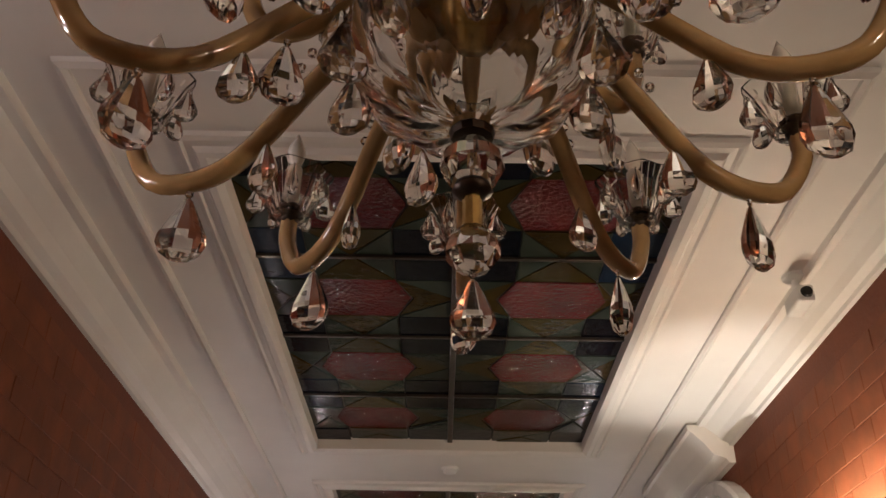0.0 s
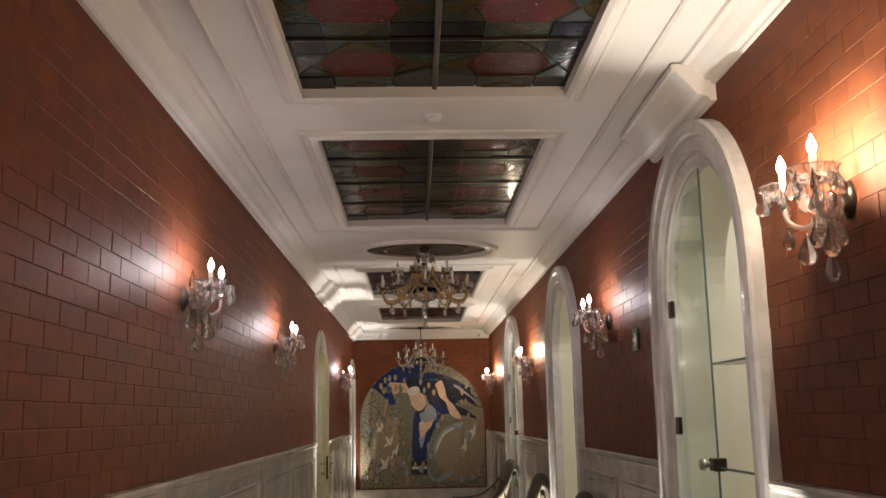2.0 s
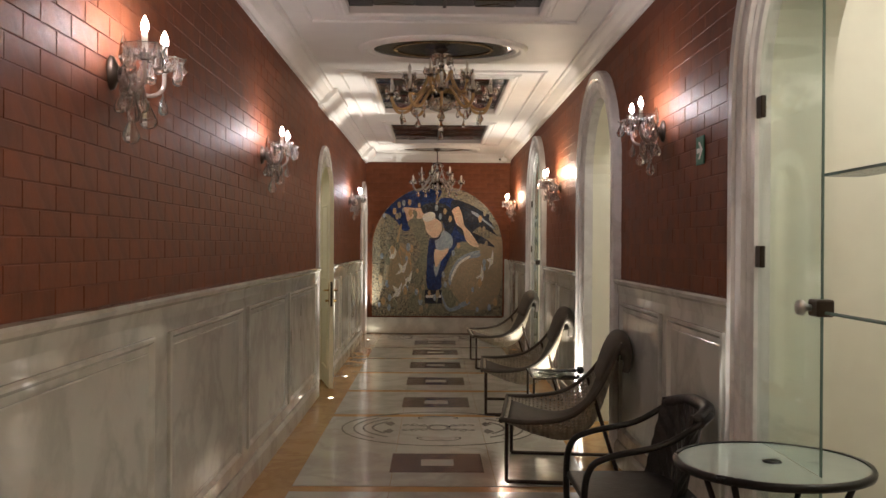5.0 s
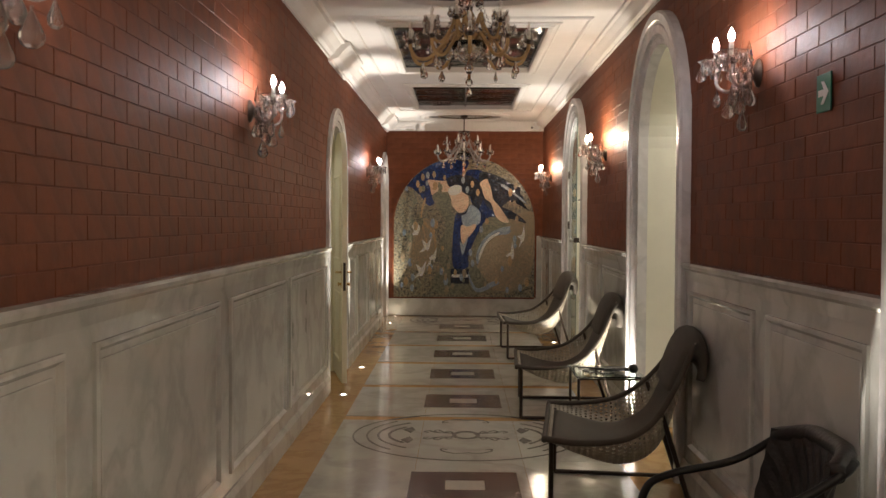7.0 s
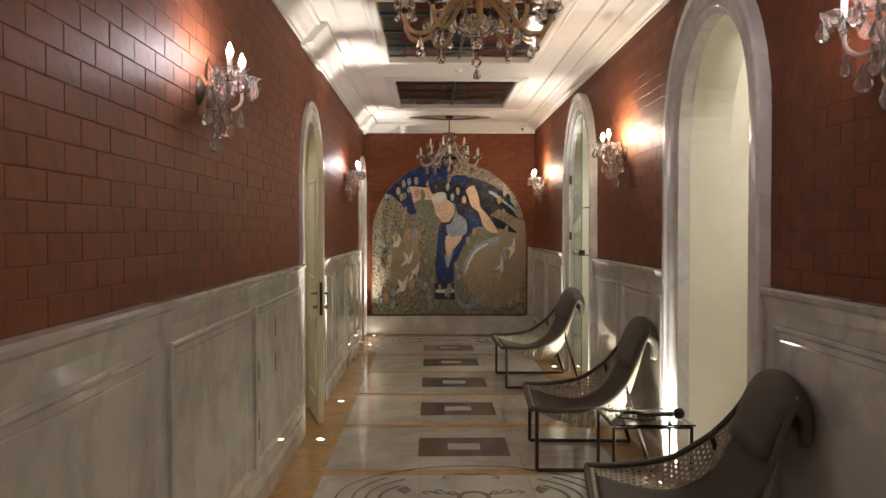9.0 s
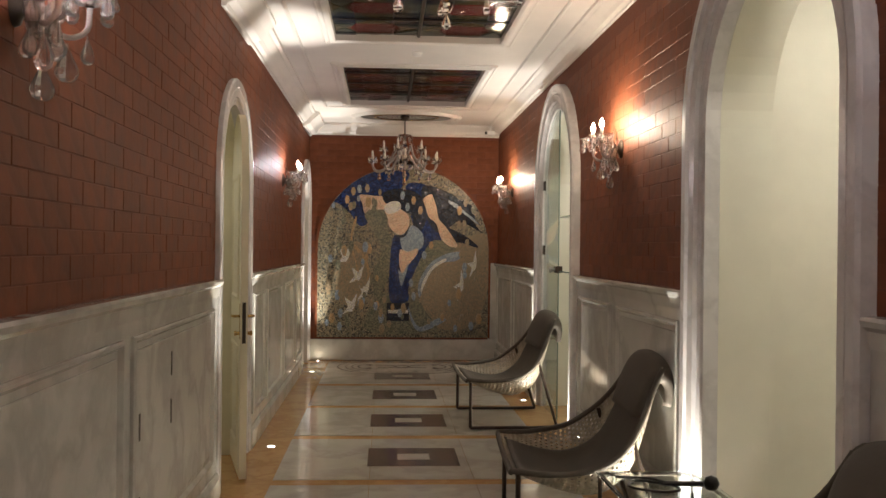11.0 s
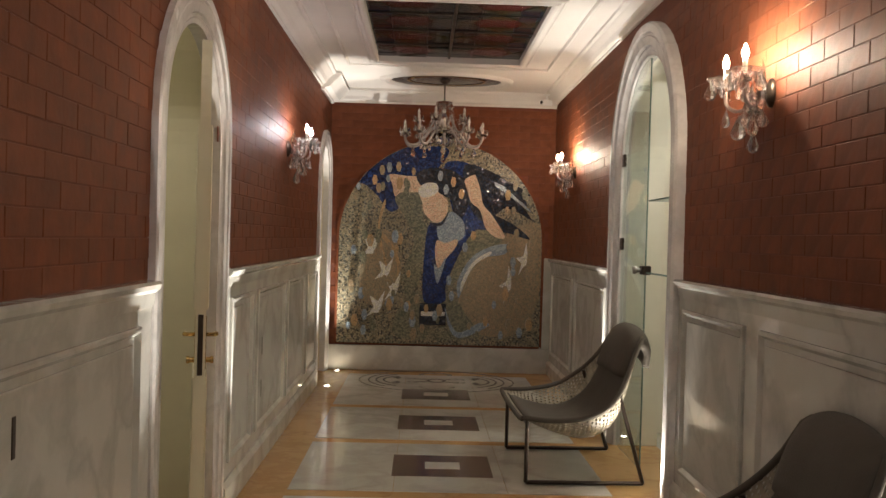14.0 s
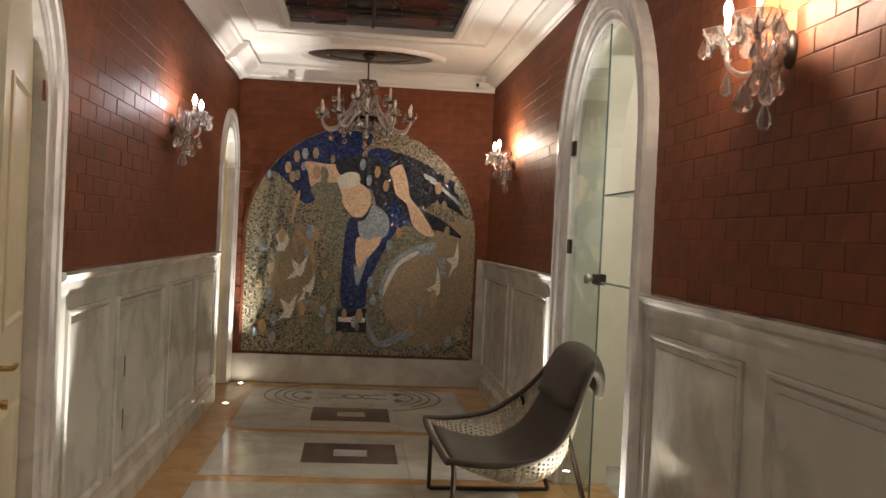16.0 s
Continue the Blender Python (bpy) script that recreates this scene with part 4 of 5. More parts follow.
shape("grey_curl", [(0.6, 1.9), (1.3, 1.0), (2.2, 0.65), (4.0, 1.15), (5.0, 1.05), (2.8, 0.45), (1.6, 0.45), (0.9, 1.1)], T_STEELB)
# pale leaf-like darts
for a, b, s, r in ((-6.9, 4.8, 1, 0.2), (-5.5, 3.6, 1, 0.1), (-4.6, 2.7, 1, 0.3), (-6.2, 1.8, 1, 0.2), (6.7, 3.0, 0.95, 0.9), (8.2, 4.3, 0.85, 0.7)):
    pts = [(-0.9, -0.25), (-0.2, 0.1), (-0.5, 0.75), (0.25, 0.3), (1.0, 0.7), (0.6, 0.0), (0.2, -0.3), (-0.3, -0.2)]
    ca, sa = math.cos(r), math.sin(r)
    shape("white_dart", [(a + s * (x * ca - y * sa), b + s * (x * sa + y * ca)) for x, y in pts], T_PALE, False)
rng = random.Random(4)
for k in range(110):
    a, b = rng.uniform(-9, 9), rng.uniform(0.5, 8.8)
    if -2.4 < a < 6.4 and b > 2.2:
        continue
    r = rng.uniform(0.18, 0.36)
    shape("disc", [(a + r * math.cos(q * 1.047), b + r * math.sin(q * 1.047)) for q in range(6)], rng.choice([T_OCHRE, T_TAN, T_STEELB, T_TAN, T_GREEN]), False)
for a, b in ((-6.6, 8.3), (-5.9, 8.8), (-5.2, 8.95), (-4.3, 9.0), (-6.2, 7.9), (0.4, 7.9), (1.1, 8.3), (-0.2, 8.6), (1.9, 7.7), (3.2, 5.6), (2.4, 5.0), (0.9, 3.3), (1.2, 2.5), (-2.6, 1.5), (-3.2, 1.9), (-2.2, 2.3)):
    shape("disc", [(a + 0.27 * math.cos(q * 1.047), b + 0.27 * math.sin(q * 1.047)) for q in range(6)], rng.choice([T_TAN, T_STEELB, T_OCHRE]), False)
trim_path = []
for i, (u, v) in enumerate(arch_outline[1:] + arch_outline[:1]):
    c = Vector((0, 0, 1.2))
    trim_path.append((Vector((u, 0, v)), (Vector((u, 0, v)) - c).normalized(), Vector((0, -1, 0))))
part("edging", sweep(trim_path, [(0, 0), (0, 0.022), (0.03, 0.022), (0.03, 0)]), M_BRICK, mosaic)
structure("baseboard_end", box(LX, RX, Y1 - 0.05, Y1, 0, 0.275, bevel=0.006), M_MARBLE, "pale marble plinth under the mosaic", "baseboard")
structure("trim_end_pilaster", box(RX - 0.13, RX, Y1 - 0.03, Y1 - 0.001, 0.275, ZW), M_MARBLE, "marble strip beside the mosaic", "trim")


# ---- floor inlays ----
FX0, FX1 = -0.82, 1.10
def medallion(cy):
    root = thing("floor_medallion", pose(MX - 0.02, cy, 0.0), "oval inlaid marble floor medallion with grey scrollwork", "floor medallion", "floor medallions")
    def ring(rx, ry, w, mat, name, a0=0.0, a1=2 * math.pi):
        path = []
        n = 56
        full = a1 - a0 > 6.2
        for i in range(n + (0 if full else 1)):
            a = a0 + (a1 - a0) * i / n
            path.append((Vector((rx * math.cos(a), ry * math.sin(a), 0)), Vector((math.cos(a) / rx, math.sin(a) / ry, 0)).normalized(), Vector((0, 0, 1))))
        part(name, sweep(path, [(0, -0.004), (0, 0.003), (w, 0.003), (w, -0.004)], closed=full), mat, root)
    ring(0.80, 0.70, 0.012, M_INLAYGREY, "outer_ring")
    ring(0.70, 0.62, 0.014, M_INLAYGREY, "side_arc", 2.4, 3.9)
    ring(0.70, 0.62, 0.014, M_INLAYGREY, "side_arc", -0.75, 0.75)
    ring(0.62, 0.50, 0.016, M_INLAYGREY, "side_arc", 2.3, 4.0)
    ring(0.62, 0.50, 0.016, M_INLAYGREY, "side_arc", -0.85, 0.85)
    ring(0.54, 0.38, 0.02, M_INLAYGREY, "side_arc", 2.5, 3.8)
    ring(0.54, 0.38, 0.02, M_INLAYGREY, "side_arc", -0.65, 0.65)
    ring(0.07, 0.09, 0.03, M_INLAYGREY, "centre_ring")
    for s in (-1, 1):
        for t in (-1, 1):
            pts = [Vector((0.02, 0.50 * s, 0)), Vector((0.08 * t, 0.52 * s, 0)), Vector((0.16 * t, 0.46 * s, 0)), Vector((0.17 * t, 0.40 * s, 0)), Vector((0.13 * t, 0.42 * s, 0))]
            part("scroll", tube([(p.x, p.y, -0.007) for p in smooth_path(pts, 4)], 0.011, 6), M_INLAYGREY, root)
            for k, (dx, dy) in enumerate(((0.12, 0.12), (0.20, 0.15), (0.27, 0.13))):
                pts = [Vector((0.08 * t, 0.05 * s, 0)), Vector((dx * 0.8 * t, dy * s * 0.6, 0)), Vector((dx * t, dy * s, 0)), Vector(((dx + 0.03) * t, dy * 0.75 * s, 0)), Vector((dx * t, dy * 0.55 * s, 0))]
                part("scroll", tube([(p.x, p.y, -0.006) for p in smooth_path(pts, 4)], 0.010, 6), M_INLAYGREY, root)
            part("leaf", slab([(0.40 * t, 0.06 * s), (0.46 * t, 0.16 * s), (0.40 * t, 0.24 * s), (0.37 * t, 0.15 * s)], lambda u, v, d: Vector((u, v, d)), -0.004, 0.0025), M_INLAYGREY, root)


inlays = [2.98, 4.37, 5.76, 7.15, 8.54, 11.04, 12.44, 13.83, 15.23, 16.58]
lines = [2.285, 3.675, 5.065, 6.455, 7.845, 10.345, 11.74, 13.135, 14.53, 15.905]
bands = [(Y0 + 0.05, 0.9), (0.98, 2.215)] + [(p + 0.07, q - 0.07) for p, q in zip(lines, lines[1:])] + [(15.975, Y1 - 0.35)]
for a, b in bands:
    cuts = [FX0, FX0 + 0.62, FX1 - 0.62, FX1]
    for u, v in zip(cuts, cuts[1:]):
        if b - a > 2:
            for c, d in ((a, (a + b) / 2), ((a + b) / 2, b)):
                floor_slab("marble_slab", u + 0.001, v - 0.001, c + 0.001, d - 0.001, M_FLOOR)
        else:
            floor_slab("marble_slab", u + 0.001, v - 0.001, a, b, M_FLOOR)
for y in inlays:
    floor_slab("brown_inlay", MX - 0.04 - 0.32, MX - 0.04 + 0.32, y - 0.28, y + 0.28, M_INLAY, 0.0015)
    floor_slab("pale_inlay", MX - 0.035 - 0.115, MX - 0.035 + 0.115, y - 0.09, y + 0.09, M_FLOOR, 0.003)
for y in (1.55, 9.79, 17.42):
    medallion(y)


# ---- doors ----
def arched_door(name, w, spring, label):
    """A leaf hinged at its origin that runs along -y."""
    root = thing(name, Matrix(), label, "door", "", "structure")
    def outline(inset):
        r = w / 2 - inset
        o = [(-inset, 0.02 + inset), (-inset, spring)]
        o += [(-w / 2 + r * math.cos(math.pi * i / 20), spring + r * math.sin(math.pi * i / 20)) for i in range(1, 20)]
        return o + [(-w + inset, spring), (-w + inset, 0.02 + inset)]
    side = lambda u, v, d: Vector((d, u, v))
    part("leaf", slab(outline(0.0), side, -0.022, 0.022), M_CREAM, root)
    for s in (-1, 1):
        for v0, v1 in ((0.2, 0.85), (1.15, spring - 0.02)):
            cs = [(-0.14, v0), (-w + 0.14, v0), (-w + 0.14, v1), (-0.14, v1)]
            ns = [(-1, 1), (1, 1), (1, -1), (-1, -1)]
            part("panel_moulding", sweep([(Vector((0.0, *c)), Vector((0, *n)), Vector((s, 0, 0))) for c, n in zip(cs, ns)], [(0, 0.018), (0, 0.03), (0.015, 0.034), (0.03, 0.018)], closed=True), M_CREAM, root)
        part("handle_plate", box(s * 0.021 - 0.003, s * 0.021 + 0.004, -w + 0.035, -w + 0.075, 0.90, 1.13, bevel=0.002), M_BRASS, root)
        h = tube(smooth_path([(s * 0.022, -w + 0.055, 1.05), (s * 0.06, -w + 0.055, 1.05), (s * 0.068, -w + 0.075, 1.05), (s * 0.066, -w + 0.16, 1.045)], 4), 0.009, 8)
        part("handle", h, M_BRASS, root, smooth=True)
        part("thumb_turn", lathe([(0, 0.0), (0.012, 0.0), (0.012, 0.02), (0.016, 0.022), (0.016, 0.035), (0, 0.036)], 10, m=Matrix.Translation((s * 0.022, -w + 0.055, 0.94)) @ Matrix.Rotation(radians(90 * s), 4, "Y")), M_BRASS, root)
    part("latch_plate", box(-0.011, 0.011, -w - 0.003, -w + 0.001, 0.88, 1.14), M_DARKMETAL, root)
    return root


d1 = arched_door("door_1", 0.79, 1.985, "cream panelled arched door standing ajar into the corridor")
d1.matrix_basis = pose(LX - 0.065, 12.515, 0, 0, 0, 13.5)
d2 = arched_door("door_2", 0.76, 2.02, "closed cream panelled arched door")
d2.matrix_basis = pose(LX - 0.12, 17.95, 0)


def glass_door(i, o):
    """A fixed narrow glass light clamped to the far jamb, with a lock and a bar across the way."""
    y0, y1, crown = o
    r = (y1 - y0) / 2 - BAND[1] - 0.015
    spring = crown - (y1 - y0) / 2
    root = thing("door_%d" % i, pose(RX - 0.005, (y0 + y1) / 2, 0), "clear glass door light with steel clamps and lock", "glass door", "", "structure")
    side = lambda u, v, d: Vector((d, u, v))
    seam = -0.05
    rim = [(seam + (r - seam) * k / 24) for k in range(25)]
    o = [(seam, 0.01)] + [(u, spring + math.sqrt(max(0, r * r - u * u))) for u in rim] + [(r, 0.01)]
    ob = part("pane", slab(o, side, -0.005, 0.005), M_GLASS, root)
    ob.visible_shadow = False
    part("pane_edge", box(-0.004, 0.004, seam - 0.004, seam, 0.01, spring + math.sqrt(r * r - seam * seam)), M_EDGE, root)
    for z in (1.49, 2.10):
        part("hinge", box(-0.014, 0.014, r - 0.05, r + 0.012, z - 0.045, z + 0.045, bevel=0.005), M_DARKMETAL, root)
    part("lock", box(-0.03, 0.03, seam - 0.035, seam + 0.05, 1.29, 1.35, bevel=0.008), M_DARKMETAL, root)
    part("knob", lathe([(0, 0.07), (0.024, 0.068), (0.028, 0.05), (0.012, 0.035), (0.012, 0.02)], 14, m=Matrix.Translation((-0.01, seam + 0.02, 1.32)) @ Matrix.Rotation(radians(-90), 4, "Y")), M_STEEL, root, smooth=True)
    part("bar", tube([(0, -r, 1.305), (0, seam - 0.03, 1.305)], 0.006, 8), M_EDGE, root)
    part("glass_shelf", box(0.02, 0.16, -r + 0.05, seam + 0.05, 1.775, 1.785), M_EDGE, root)


glass_door(3, RIGHT[0])
glass_door(4, RIGHT[2])


# ---- woven lounge chairs ----
def lounge_chair():
    root = thing("lounge_chair", Matrix(), "woven rattan lounge chair with taupe cushion and metal frame", "chair", "lounge chairs along the wall")
    mid = smooth_path([(-0.42, 0, 0.39), (-0.22, 0, 0.30), (0.02, 0, 0.245), (0.22, 0, 0.34), (0.34, 0, 0.60), (0.43, 0, 0.88)], 5)
    rim = smooth_path([(-0.42, 0, 0.42), (-0.22, 0, 0.415), (0.02, 0, 0.45), (0.18, 0, 0.545), (0.30, 0, 0.69), (0.42, 0, 0.91)], 5)
    n = len(mid)
    def hw(u):
        return 0.47 + 0.08 * math.sin(math.pi * min(1, u * 1.15)) - 0.16 * max(0, u - 0.55) / 0.45
    def at(u, v, off=0.0):
        f = u * (n - 1)
        i = min(n - 2, int(f))
        t = f - i
        a, b = mid[i].lerp(mid[i + 1], t), rim[i].lerp(rim[i + 1], t)
        k = abs(v) ** 2.4
        p = a.lerp(b, k)
        return Vector((p.x - off * (0.3 + 0.7 * u), hw(u) * math.sin(v * math.pi / 2) * (1 - 0.02 * off), p.z + off * (1 - 0.6 * u)))
    bm = bmesh.new()
    N, K = 36, 34
    # woven cells, each a ring of strands round a small opening, in staggered rows
    for i in range(N):
        for j in range(-1, K):
            shift = 0.5 if i % 2 else 0.0
            v0, v1 = (max(-1, min(1, -1 + 2 * (j + shift + q) / K)) for q in (0, 1))
            if v1 - v0 < 0.01:
                continue
            u0, u1, um, vm = i / N, (i + 1) / N, (i + 0.5) / N, (v0 + v1) / 2
            ring = [(u0, v0), (u0, vm), (u0, v1), (um, v1), (u1, v1), (u1, vm), (u1, v0), (um, v0)]
            a = [bm.verts.new(at(*p)) for p in ring]
            b = [bm.verts.new(at(um + (p - um) * k, vm + (q - vm) * k)) for (p, q), k in zip(ring, (0.42, 0.6) * 4)]
            for k in range(8):
                l = (k + 1) % 8
                bm.faces.new((a[k], a[l], b[l], b[k]))
    bmesh.ops.remove_doubles(bm, verts=bm.verts, dist=0.0004)
    shell = part("woven_shell", bm, M_RATTAN, root)
    mod = shell.modifiers.new("thickness", "SOLIDIFY")
    mod.thickness = 0.009
    edge = [at(i / 30, -1) for i in range(30)] + [at(1, -0.9 + 1.8 * j / 16) for j in range(1, 16)] + [at(1 - i / 30, 1) for i in range(1, 31)] + [at(0, 1 - 2 * j / 16) for j in range(1, 16)]
    part("rim", tube(edge, 0.016, 8, closed=True), M_CUSHION, root, smooth=True)
    bm = bmesh.new()
    A = [[bm.verts.new(at(0.05 + 0.91 * i / 20, (-1 + 2 * j / 16) * 0.62, 0.016 + 0.034 * math.sqrt(max(0, 1 - (2 * j / 16 - 1) ** 4)) * (1 if 0 < i < 20 else 0.3))) for j in range(17)] for i in range(21)]
    B = [[bm.verts.new(at(0.05 + 0.91 * i / 20, (-1 + 2 * j / 16) * 0.62, 0.014)) for j in range(17)] for i in range(21)]
    for i in range(20):
        for j in range(16):
            bm.faces.new((A[i][j], A[i][j + 1], A[i + 1][j + 1], A[i + 1][j]))
    ring = [(i, 0) for i in range(20)] + [(20, j) for j in range(16)] + [(20 - i, 16) for i in range(20)] + [(0, 16 - j) for j in range(16)]
    for (i, j), (k, l) in zip(ring, ring[1:] + ring[:1]):
        bm.faces.new((A[i][j], B[i][j], B[k][l], A[k][l]))
    part("seat_cushion", bm, M_CUSHION, root, smooth=True)
    # folded headrest over the top edge
    bm = bmesh.new()
    prof = smooth_path([(0.27, 0, 0.66), (0.33, 0, 0.83), (0.39, 0, 0.93), (0.455, 0, 0.93), (0.49, 0, 0.86), (0.475, 0, 0.75)], 4)
    rows = []
    for j in range(13):
        v = -1 + 2 * j / 12
        w = 0.31 * v
        s = math.sqrt(max(0.0, 1 - 0.55 * v ** 4))
        rows.append([bm.verts.new((0.38 + (p.x - 0.38) * s, w, 0.79 + (p.z - 0.79) * s - 0.05 * v * v)) for p in prof])
    for a, b in zip(rows, rows[1:]):
        for i in range(len(prof) - 1):
            bm.faces.new((a[i], a[i + 1], b[i + 1], b[i]))
    head = part("headrest", bm, M_CUSHION, root, smooth=True)
    mod = head.modifiers.new("thickness", "SOLIDIFY")
    mod.thickness, mod.offset = 0.045, 0.0
    for s in (-1, 1):
        y = 0.42 * s
        part("front_leg", tube([(-0.38, y, 0.40), (-0.38, y, 0.014)], 0.014, 8), M_DARKMETAL, root)
        part("floor_bar", tube([(-0.38, y, 0.014), (0.41, y, 0.014)], 0.013, 8), M_DARKMETAL, root)
        part("rear_leg", tube([(0.22, 0.47 * s, 0.57), (0.41, y, 0.014)], 0.014, 8), M_DARKMETAL, root)
    part("cross_bar", tube([(-0.38, -0.42, 0.37), (-0.38, 0.42, 0.37)], 0.011, 8), M_DARKMETAL, root)
    return root


chair = lounge_chair()
chair.matrix_basis = pose(0.945, 8.36, 0, 0, 0, -7) @ Matrix.Diagonal((0.92, 1, 1, 1))
copy_thing(chair, pose(0.92, 10.74, 0, 0, 0, -3))
copy_thing(chair, pose(0.94, 13.90, 0, 0, 0, 2) @ Matrix.Diagonal((1, 1.12, 1, 1)))


# ---- dark armchair ----
def armchair():
    root = thing("armchair", pose(1.02, 6.33, 0) @ Matrix.Diagonal((1, 1, 0.95, 1)), "black tubular metal armchair with dark woven back", "chair")
    for s in (-1, 1):
        y = 0.27 * s
        pts = smooth_path([(-0.27, y, 0.012), (-0.29, y, 0.40), (-0.27, y, 0.58), (-0.18, y, 0.645), (0.05, y, 0.70), (0.22, y * 0.98, 0.80), (0.28, y * 0.8, 0.83)], 5)
        part("arm_frame", tube(pts, 0.016, 8), M_BLACK, root, smooth=True)
        part("rear_leg", tube([(0.18, y, 0.44), (0.27, y, 0.012)], 0.014, 8), M_BLACK, root)
        part("seat_rail", tube([(-0.28, y, 0.43), (0.2, y, 0.42)], 0.012, 8), M_BLACK, root)
    bm = bmesh.new()
    G = [[bm.verts.new((0.20 + 0.09 * i / 10 - 0.10 * abs(-1 + j / 9) ** 3 + 0.005 * ((i + j) % 2), 0.26 * (-1 + j / 9), 0.44 + 0.39 * i / 10)) for j in range(19)] for i in range(11)]
    for i in range(10):
        for j in range(18):
            bm.faces.new((G[i][j], G[i][j + 1], G[i + 1][j + 1], G[i + 1][j]))
    ob = part("woven_back", bm, M_BLACKRATTAN, root)
    mod = ob.modifiers.new("thickness", "SOLIDIFY")
    mod.thickness = 0.02
    part("top_roll", tube(smooth_path([(0.20, -0.26, 0.80), (0.28, -0.15, 0.835), (0.295, 0, 0.84), (0.28, 0.15, 0.835), (0.20, 0.26, 0.80)], 5), 0.034, 10), M_BLACKRATTAN, root, smooth=True)
    part("seat", box(-0.29, 0.22, -0.26, 0.26, 0.415, 0.45, bevel=0.012), M_BLACKRATTAN, root)


armchair()


# ---- round glass table in the first arch ----
def round_table():
    root = thing("round_table", pose(1.32, 5.45, 0), "round glass-topped table with dark metal rim", "table")
    part("glass_top", lathe([(0, 0.728), (0.335, 0.728), (0.335, 0.738), (0, 0.738)], 48), M_TOPGLASS, root)
    part("rim", lathe([(0.333, 0.715), (0.352, 0.715), (0.356, 0.73), (0.350, 0.742), (0.334, 0.742)], 48), M_BLACK, root, smooth=True)
    part("umbrella_plug", lathe([(0.0, 0.744), (0.03, 0.744), (0.035, 0.739), (0.035, 0.73)], 20), M_BLACK, root)
    for k in range(4):
        a = math.pi / 4 + k * math.pi / 2
        c, s = math.cos(a), math.sin(a)
        part("leg", tube(smooth_path([(0.30 * c, 0.30 * s, 0.72), (0.2 * c, 0.2 * s, 0.45), (0.19 * c, 0.19 * s, 0.25), (0.30 * c, 0.30 * s, 0.012)], 4), 0.012, 8), M_BLACK, root, smooth=True)


round_table()


# ---- glass side table between the lounge chairs ----
def side_table():
    root = thing("side_table", pose(1.12, 9.86, 0), "low glass side table on thin metal legs", "table")
    part("glass_top", box(-0.24, 0.24, -0.26, 0.26, 0.448, 0.46, bevel=0.004), M_GLASS, root)
    part("frame", tube([(-0.22, -0.24, 0.44), (0.22, -0.24, 0.44), (0.22, 0.24, 0.44), (-0.22, 0.24, 0.44)], 0.009, 8, closed=True), M_DARKMETAL, root)
    for x in (-0.22, 0.22):
        for y in (-0.24, 0.24):
            part("leg", tube([(x, y, 0.44), (x, y, 0.0)], 0.010, 8), M_DARKMETAL, root)


side_table()
head = thing("microphone", pose(1.12, 9.86, 0.46), "black cabled handset lying on the glass table", "handset")
part("knob", lathe([(0, -0.035), (0.025, -0.025), (0.035, 0), (0.025, 0.025), (0, 0.035)], 14, m=Matrix.Translation((0.18, -0.12, 0.036))), M_BLACK, head, smooth=True)
part("handle", tube([(0.15, -0.11, 0.03), (0.0, -0.03, 0.014)], lambda t: 0.014 - 0.004 * t, 8), M_BLACK, head)
part("cable", tube(smooth_path([(0.0, -0.03, 0.012), (-0.1, 0.05, 0.006), (-0.16, -0.05, 0.006), (-0.05, -0.14, 0.006), (0.05, -0.1, 0.006), (-0.02, 0.08, 0.006), (-0.18, 0.12, 0.006)], 6), 0.006, 6), M_BLACK, head)


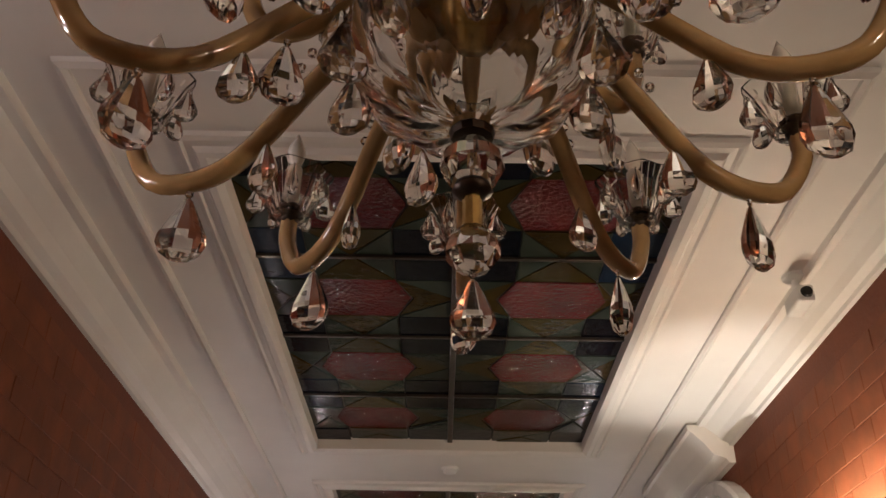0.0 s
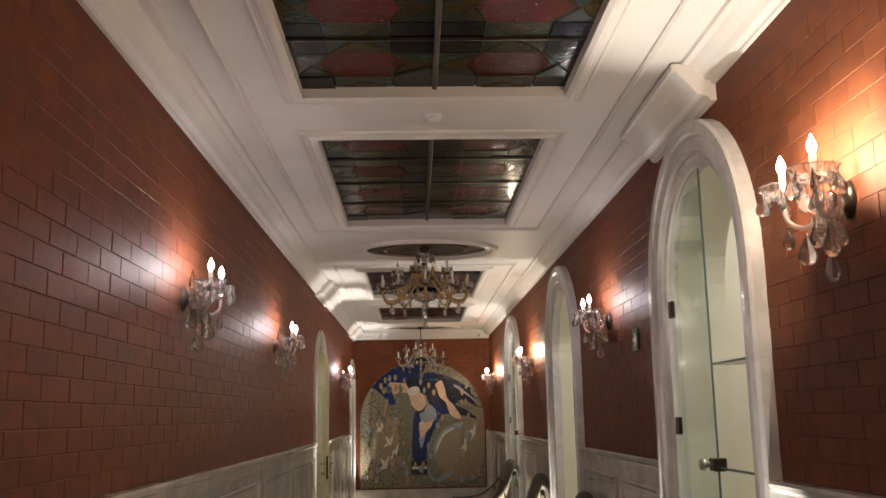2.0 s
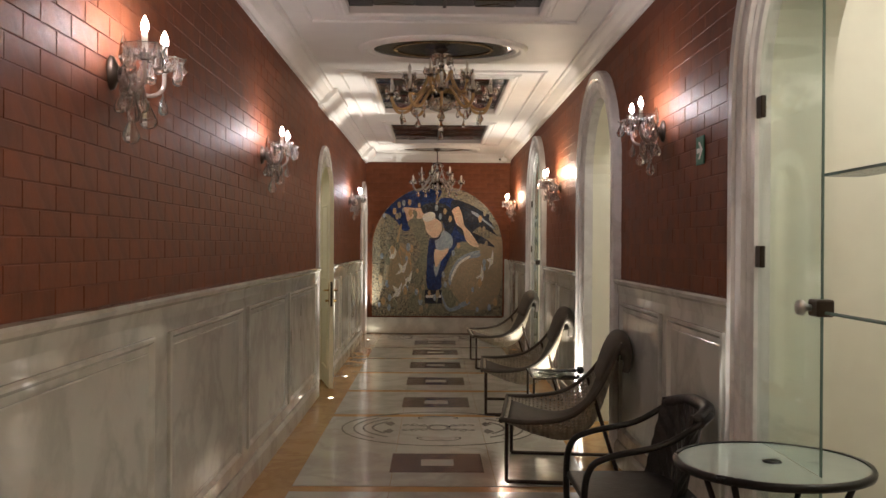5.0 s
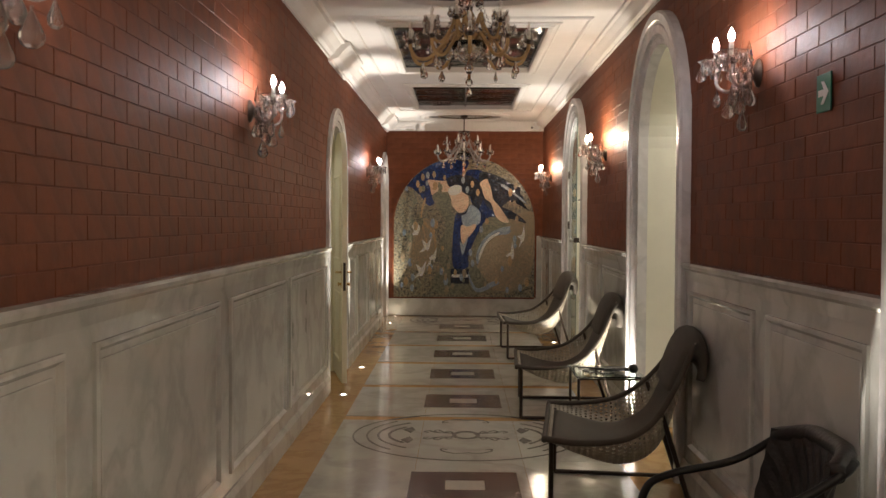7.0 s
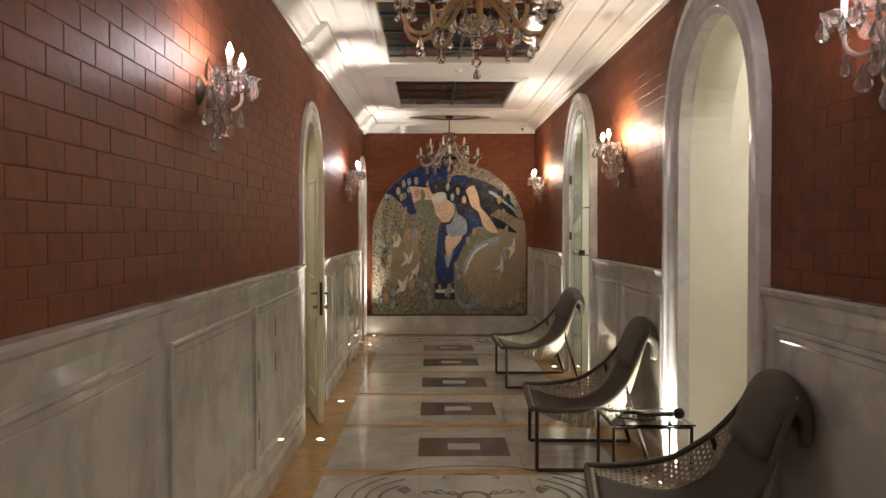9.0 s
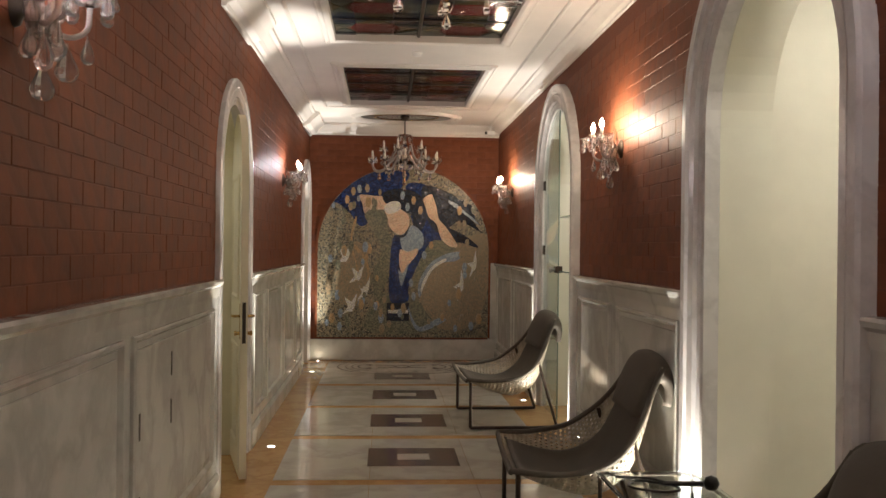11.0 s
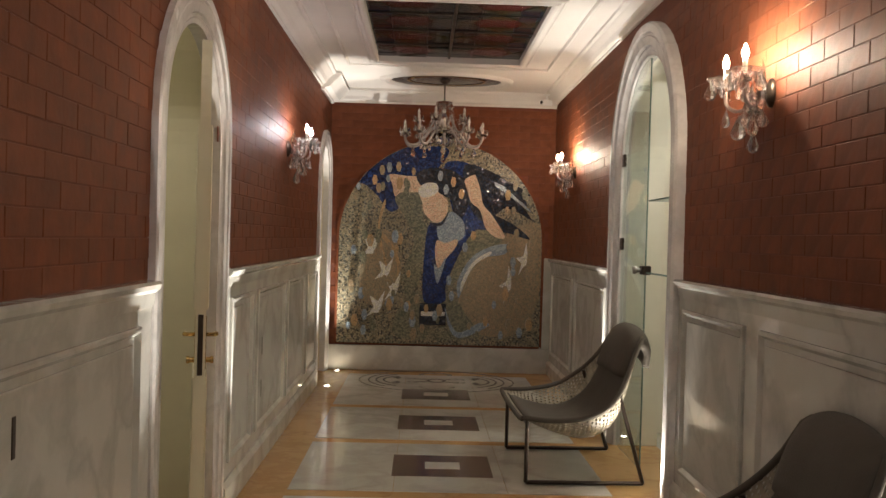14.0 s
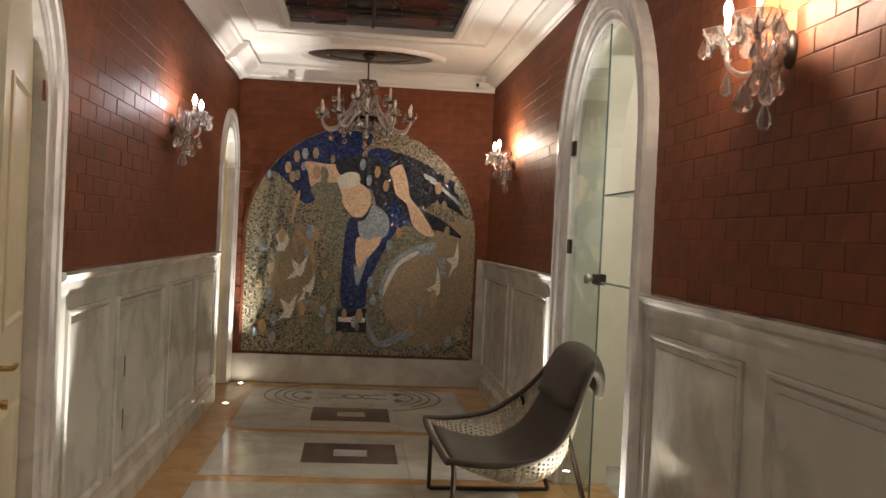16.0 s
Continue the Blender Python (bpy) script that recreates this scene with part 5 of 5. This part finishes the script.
# ---- small fittings ----
sign = thing("exit_sign", pose(RX - 0.008, 6.66, 2.01), "green sign with a white arrow on the brick wall", "sign")
part("plate", box(-0.006, 0.0, -0.065, 0.065, -0.07, 0.07, bevel=0.001), M_GREEN, sign)
part("arrow", slab([(0.045, 0.012), (-0.005, 0.012), (0.02, 0.042), (-0.005, 0.042), (-0.048, 0), (-0.005, -0.042), (0.02, -0.042), (-0.005, -0.012), (0.045, -0.012)], lambda u, v, d: Vector((-d, u, v)), 0.006, 0.0075), M_WHITE, sign)


def security_camera(m, label):
    root = thing("security_camera", m, label, "camera", "security cameras")
    part("mount", lathe([(0, 0), (0.04, 0), (0.04, -0.012), (0.012, -0.02), (0.012, -0.07), (0, -0.07)], 14), M_WHITE, root)
    part("body", box(-0.028, 0.028, -0.07, 0.06, -0.125, -0.065, bevel=0.01), M_WHITE, root)
    part("lens", lathe([(0, 0.012), (0.016, 0.01), (0.02, 0.0)], 12, m=Matrix.Translation((0, -0.07, -0.095)) @ Matrix.Rotation(radians(90), 4, "X")), M_BLACK, root)


security_camera(pose(1.24, 3.52, ZC), "small white security camera on the ceiling")
security_camera(pose(1.27, 17.98, ZC - 0.02, 0, 0, -60), "white security camera in the corner above the mosaic")


def smoke_detector(y):
    root = thing("smoke_detector", pose(MX, y, ZC), "small round white smoke detector on the ceiling", "smoke detector", "smoke detectors")
    part("base", lathe([(0, 0), (0.045, 0), (0.045, -0.01), (0, -0.01)], 20), M_WHITE, root)
    part("cover", lathe([(0.036, -0.009), (0.034, -0.025), (0.02, -0.032), (0, -0.032)], 20), M_WHITE, root, smooth=True)


smoke_detector(5.64)
smoke_detector(13.6)


# ---- brickwork ----

brick_wall(wall_left, lambda u, z, d: Vector((LX + d, u, z)), Y0, Y1, ZW + 0.003, ZC - 0.15, in_arch(LEFT, 0.08), lambda u, z: 1.5 < z < 2.6 and 4.6 < u < 9)
brick_wall(wall_right, lambda u, z, d: Vector((RX - d, u, z)), Y0, Y1, ZW + 0.003, ZC - 0.15, in_arch(RIGHT, 0.08), lambda u, z: 1.5 < z < 2.9 and 10.7 < u < 13)


def end_blocked(u, z):
    a, b = (u - MX) / (HALF + 0.02), (z - M_SPRING) / (M_TOP - M_SPRING + 0.02)
    return abs(a) < 1 and z < M_SPRING or math.hypot(a, b) < 1


brick_wall(wall_end, lambda u, z, d: Vector((u, Y1 - d, z)), LX, RX, 0.28, ZC - 0.15, end_blocked, lambda u, z: True)
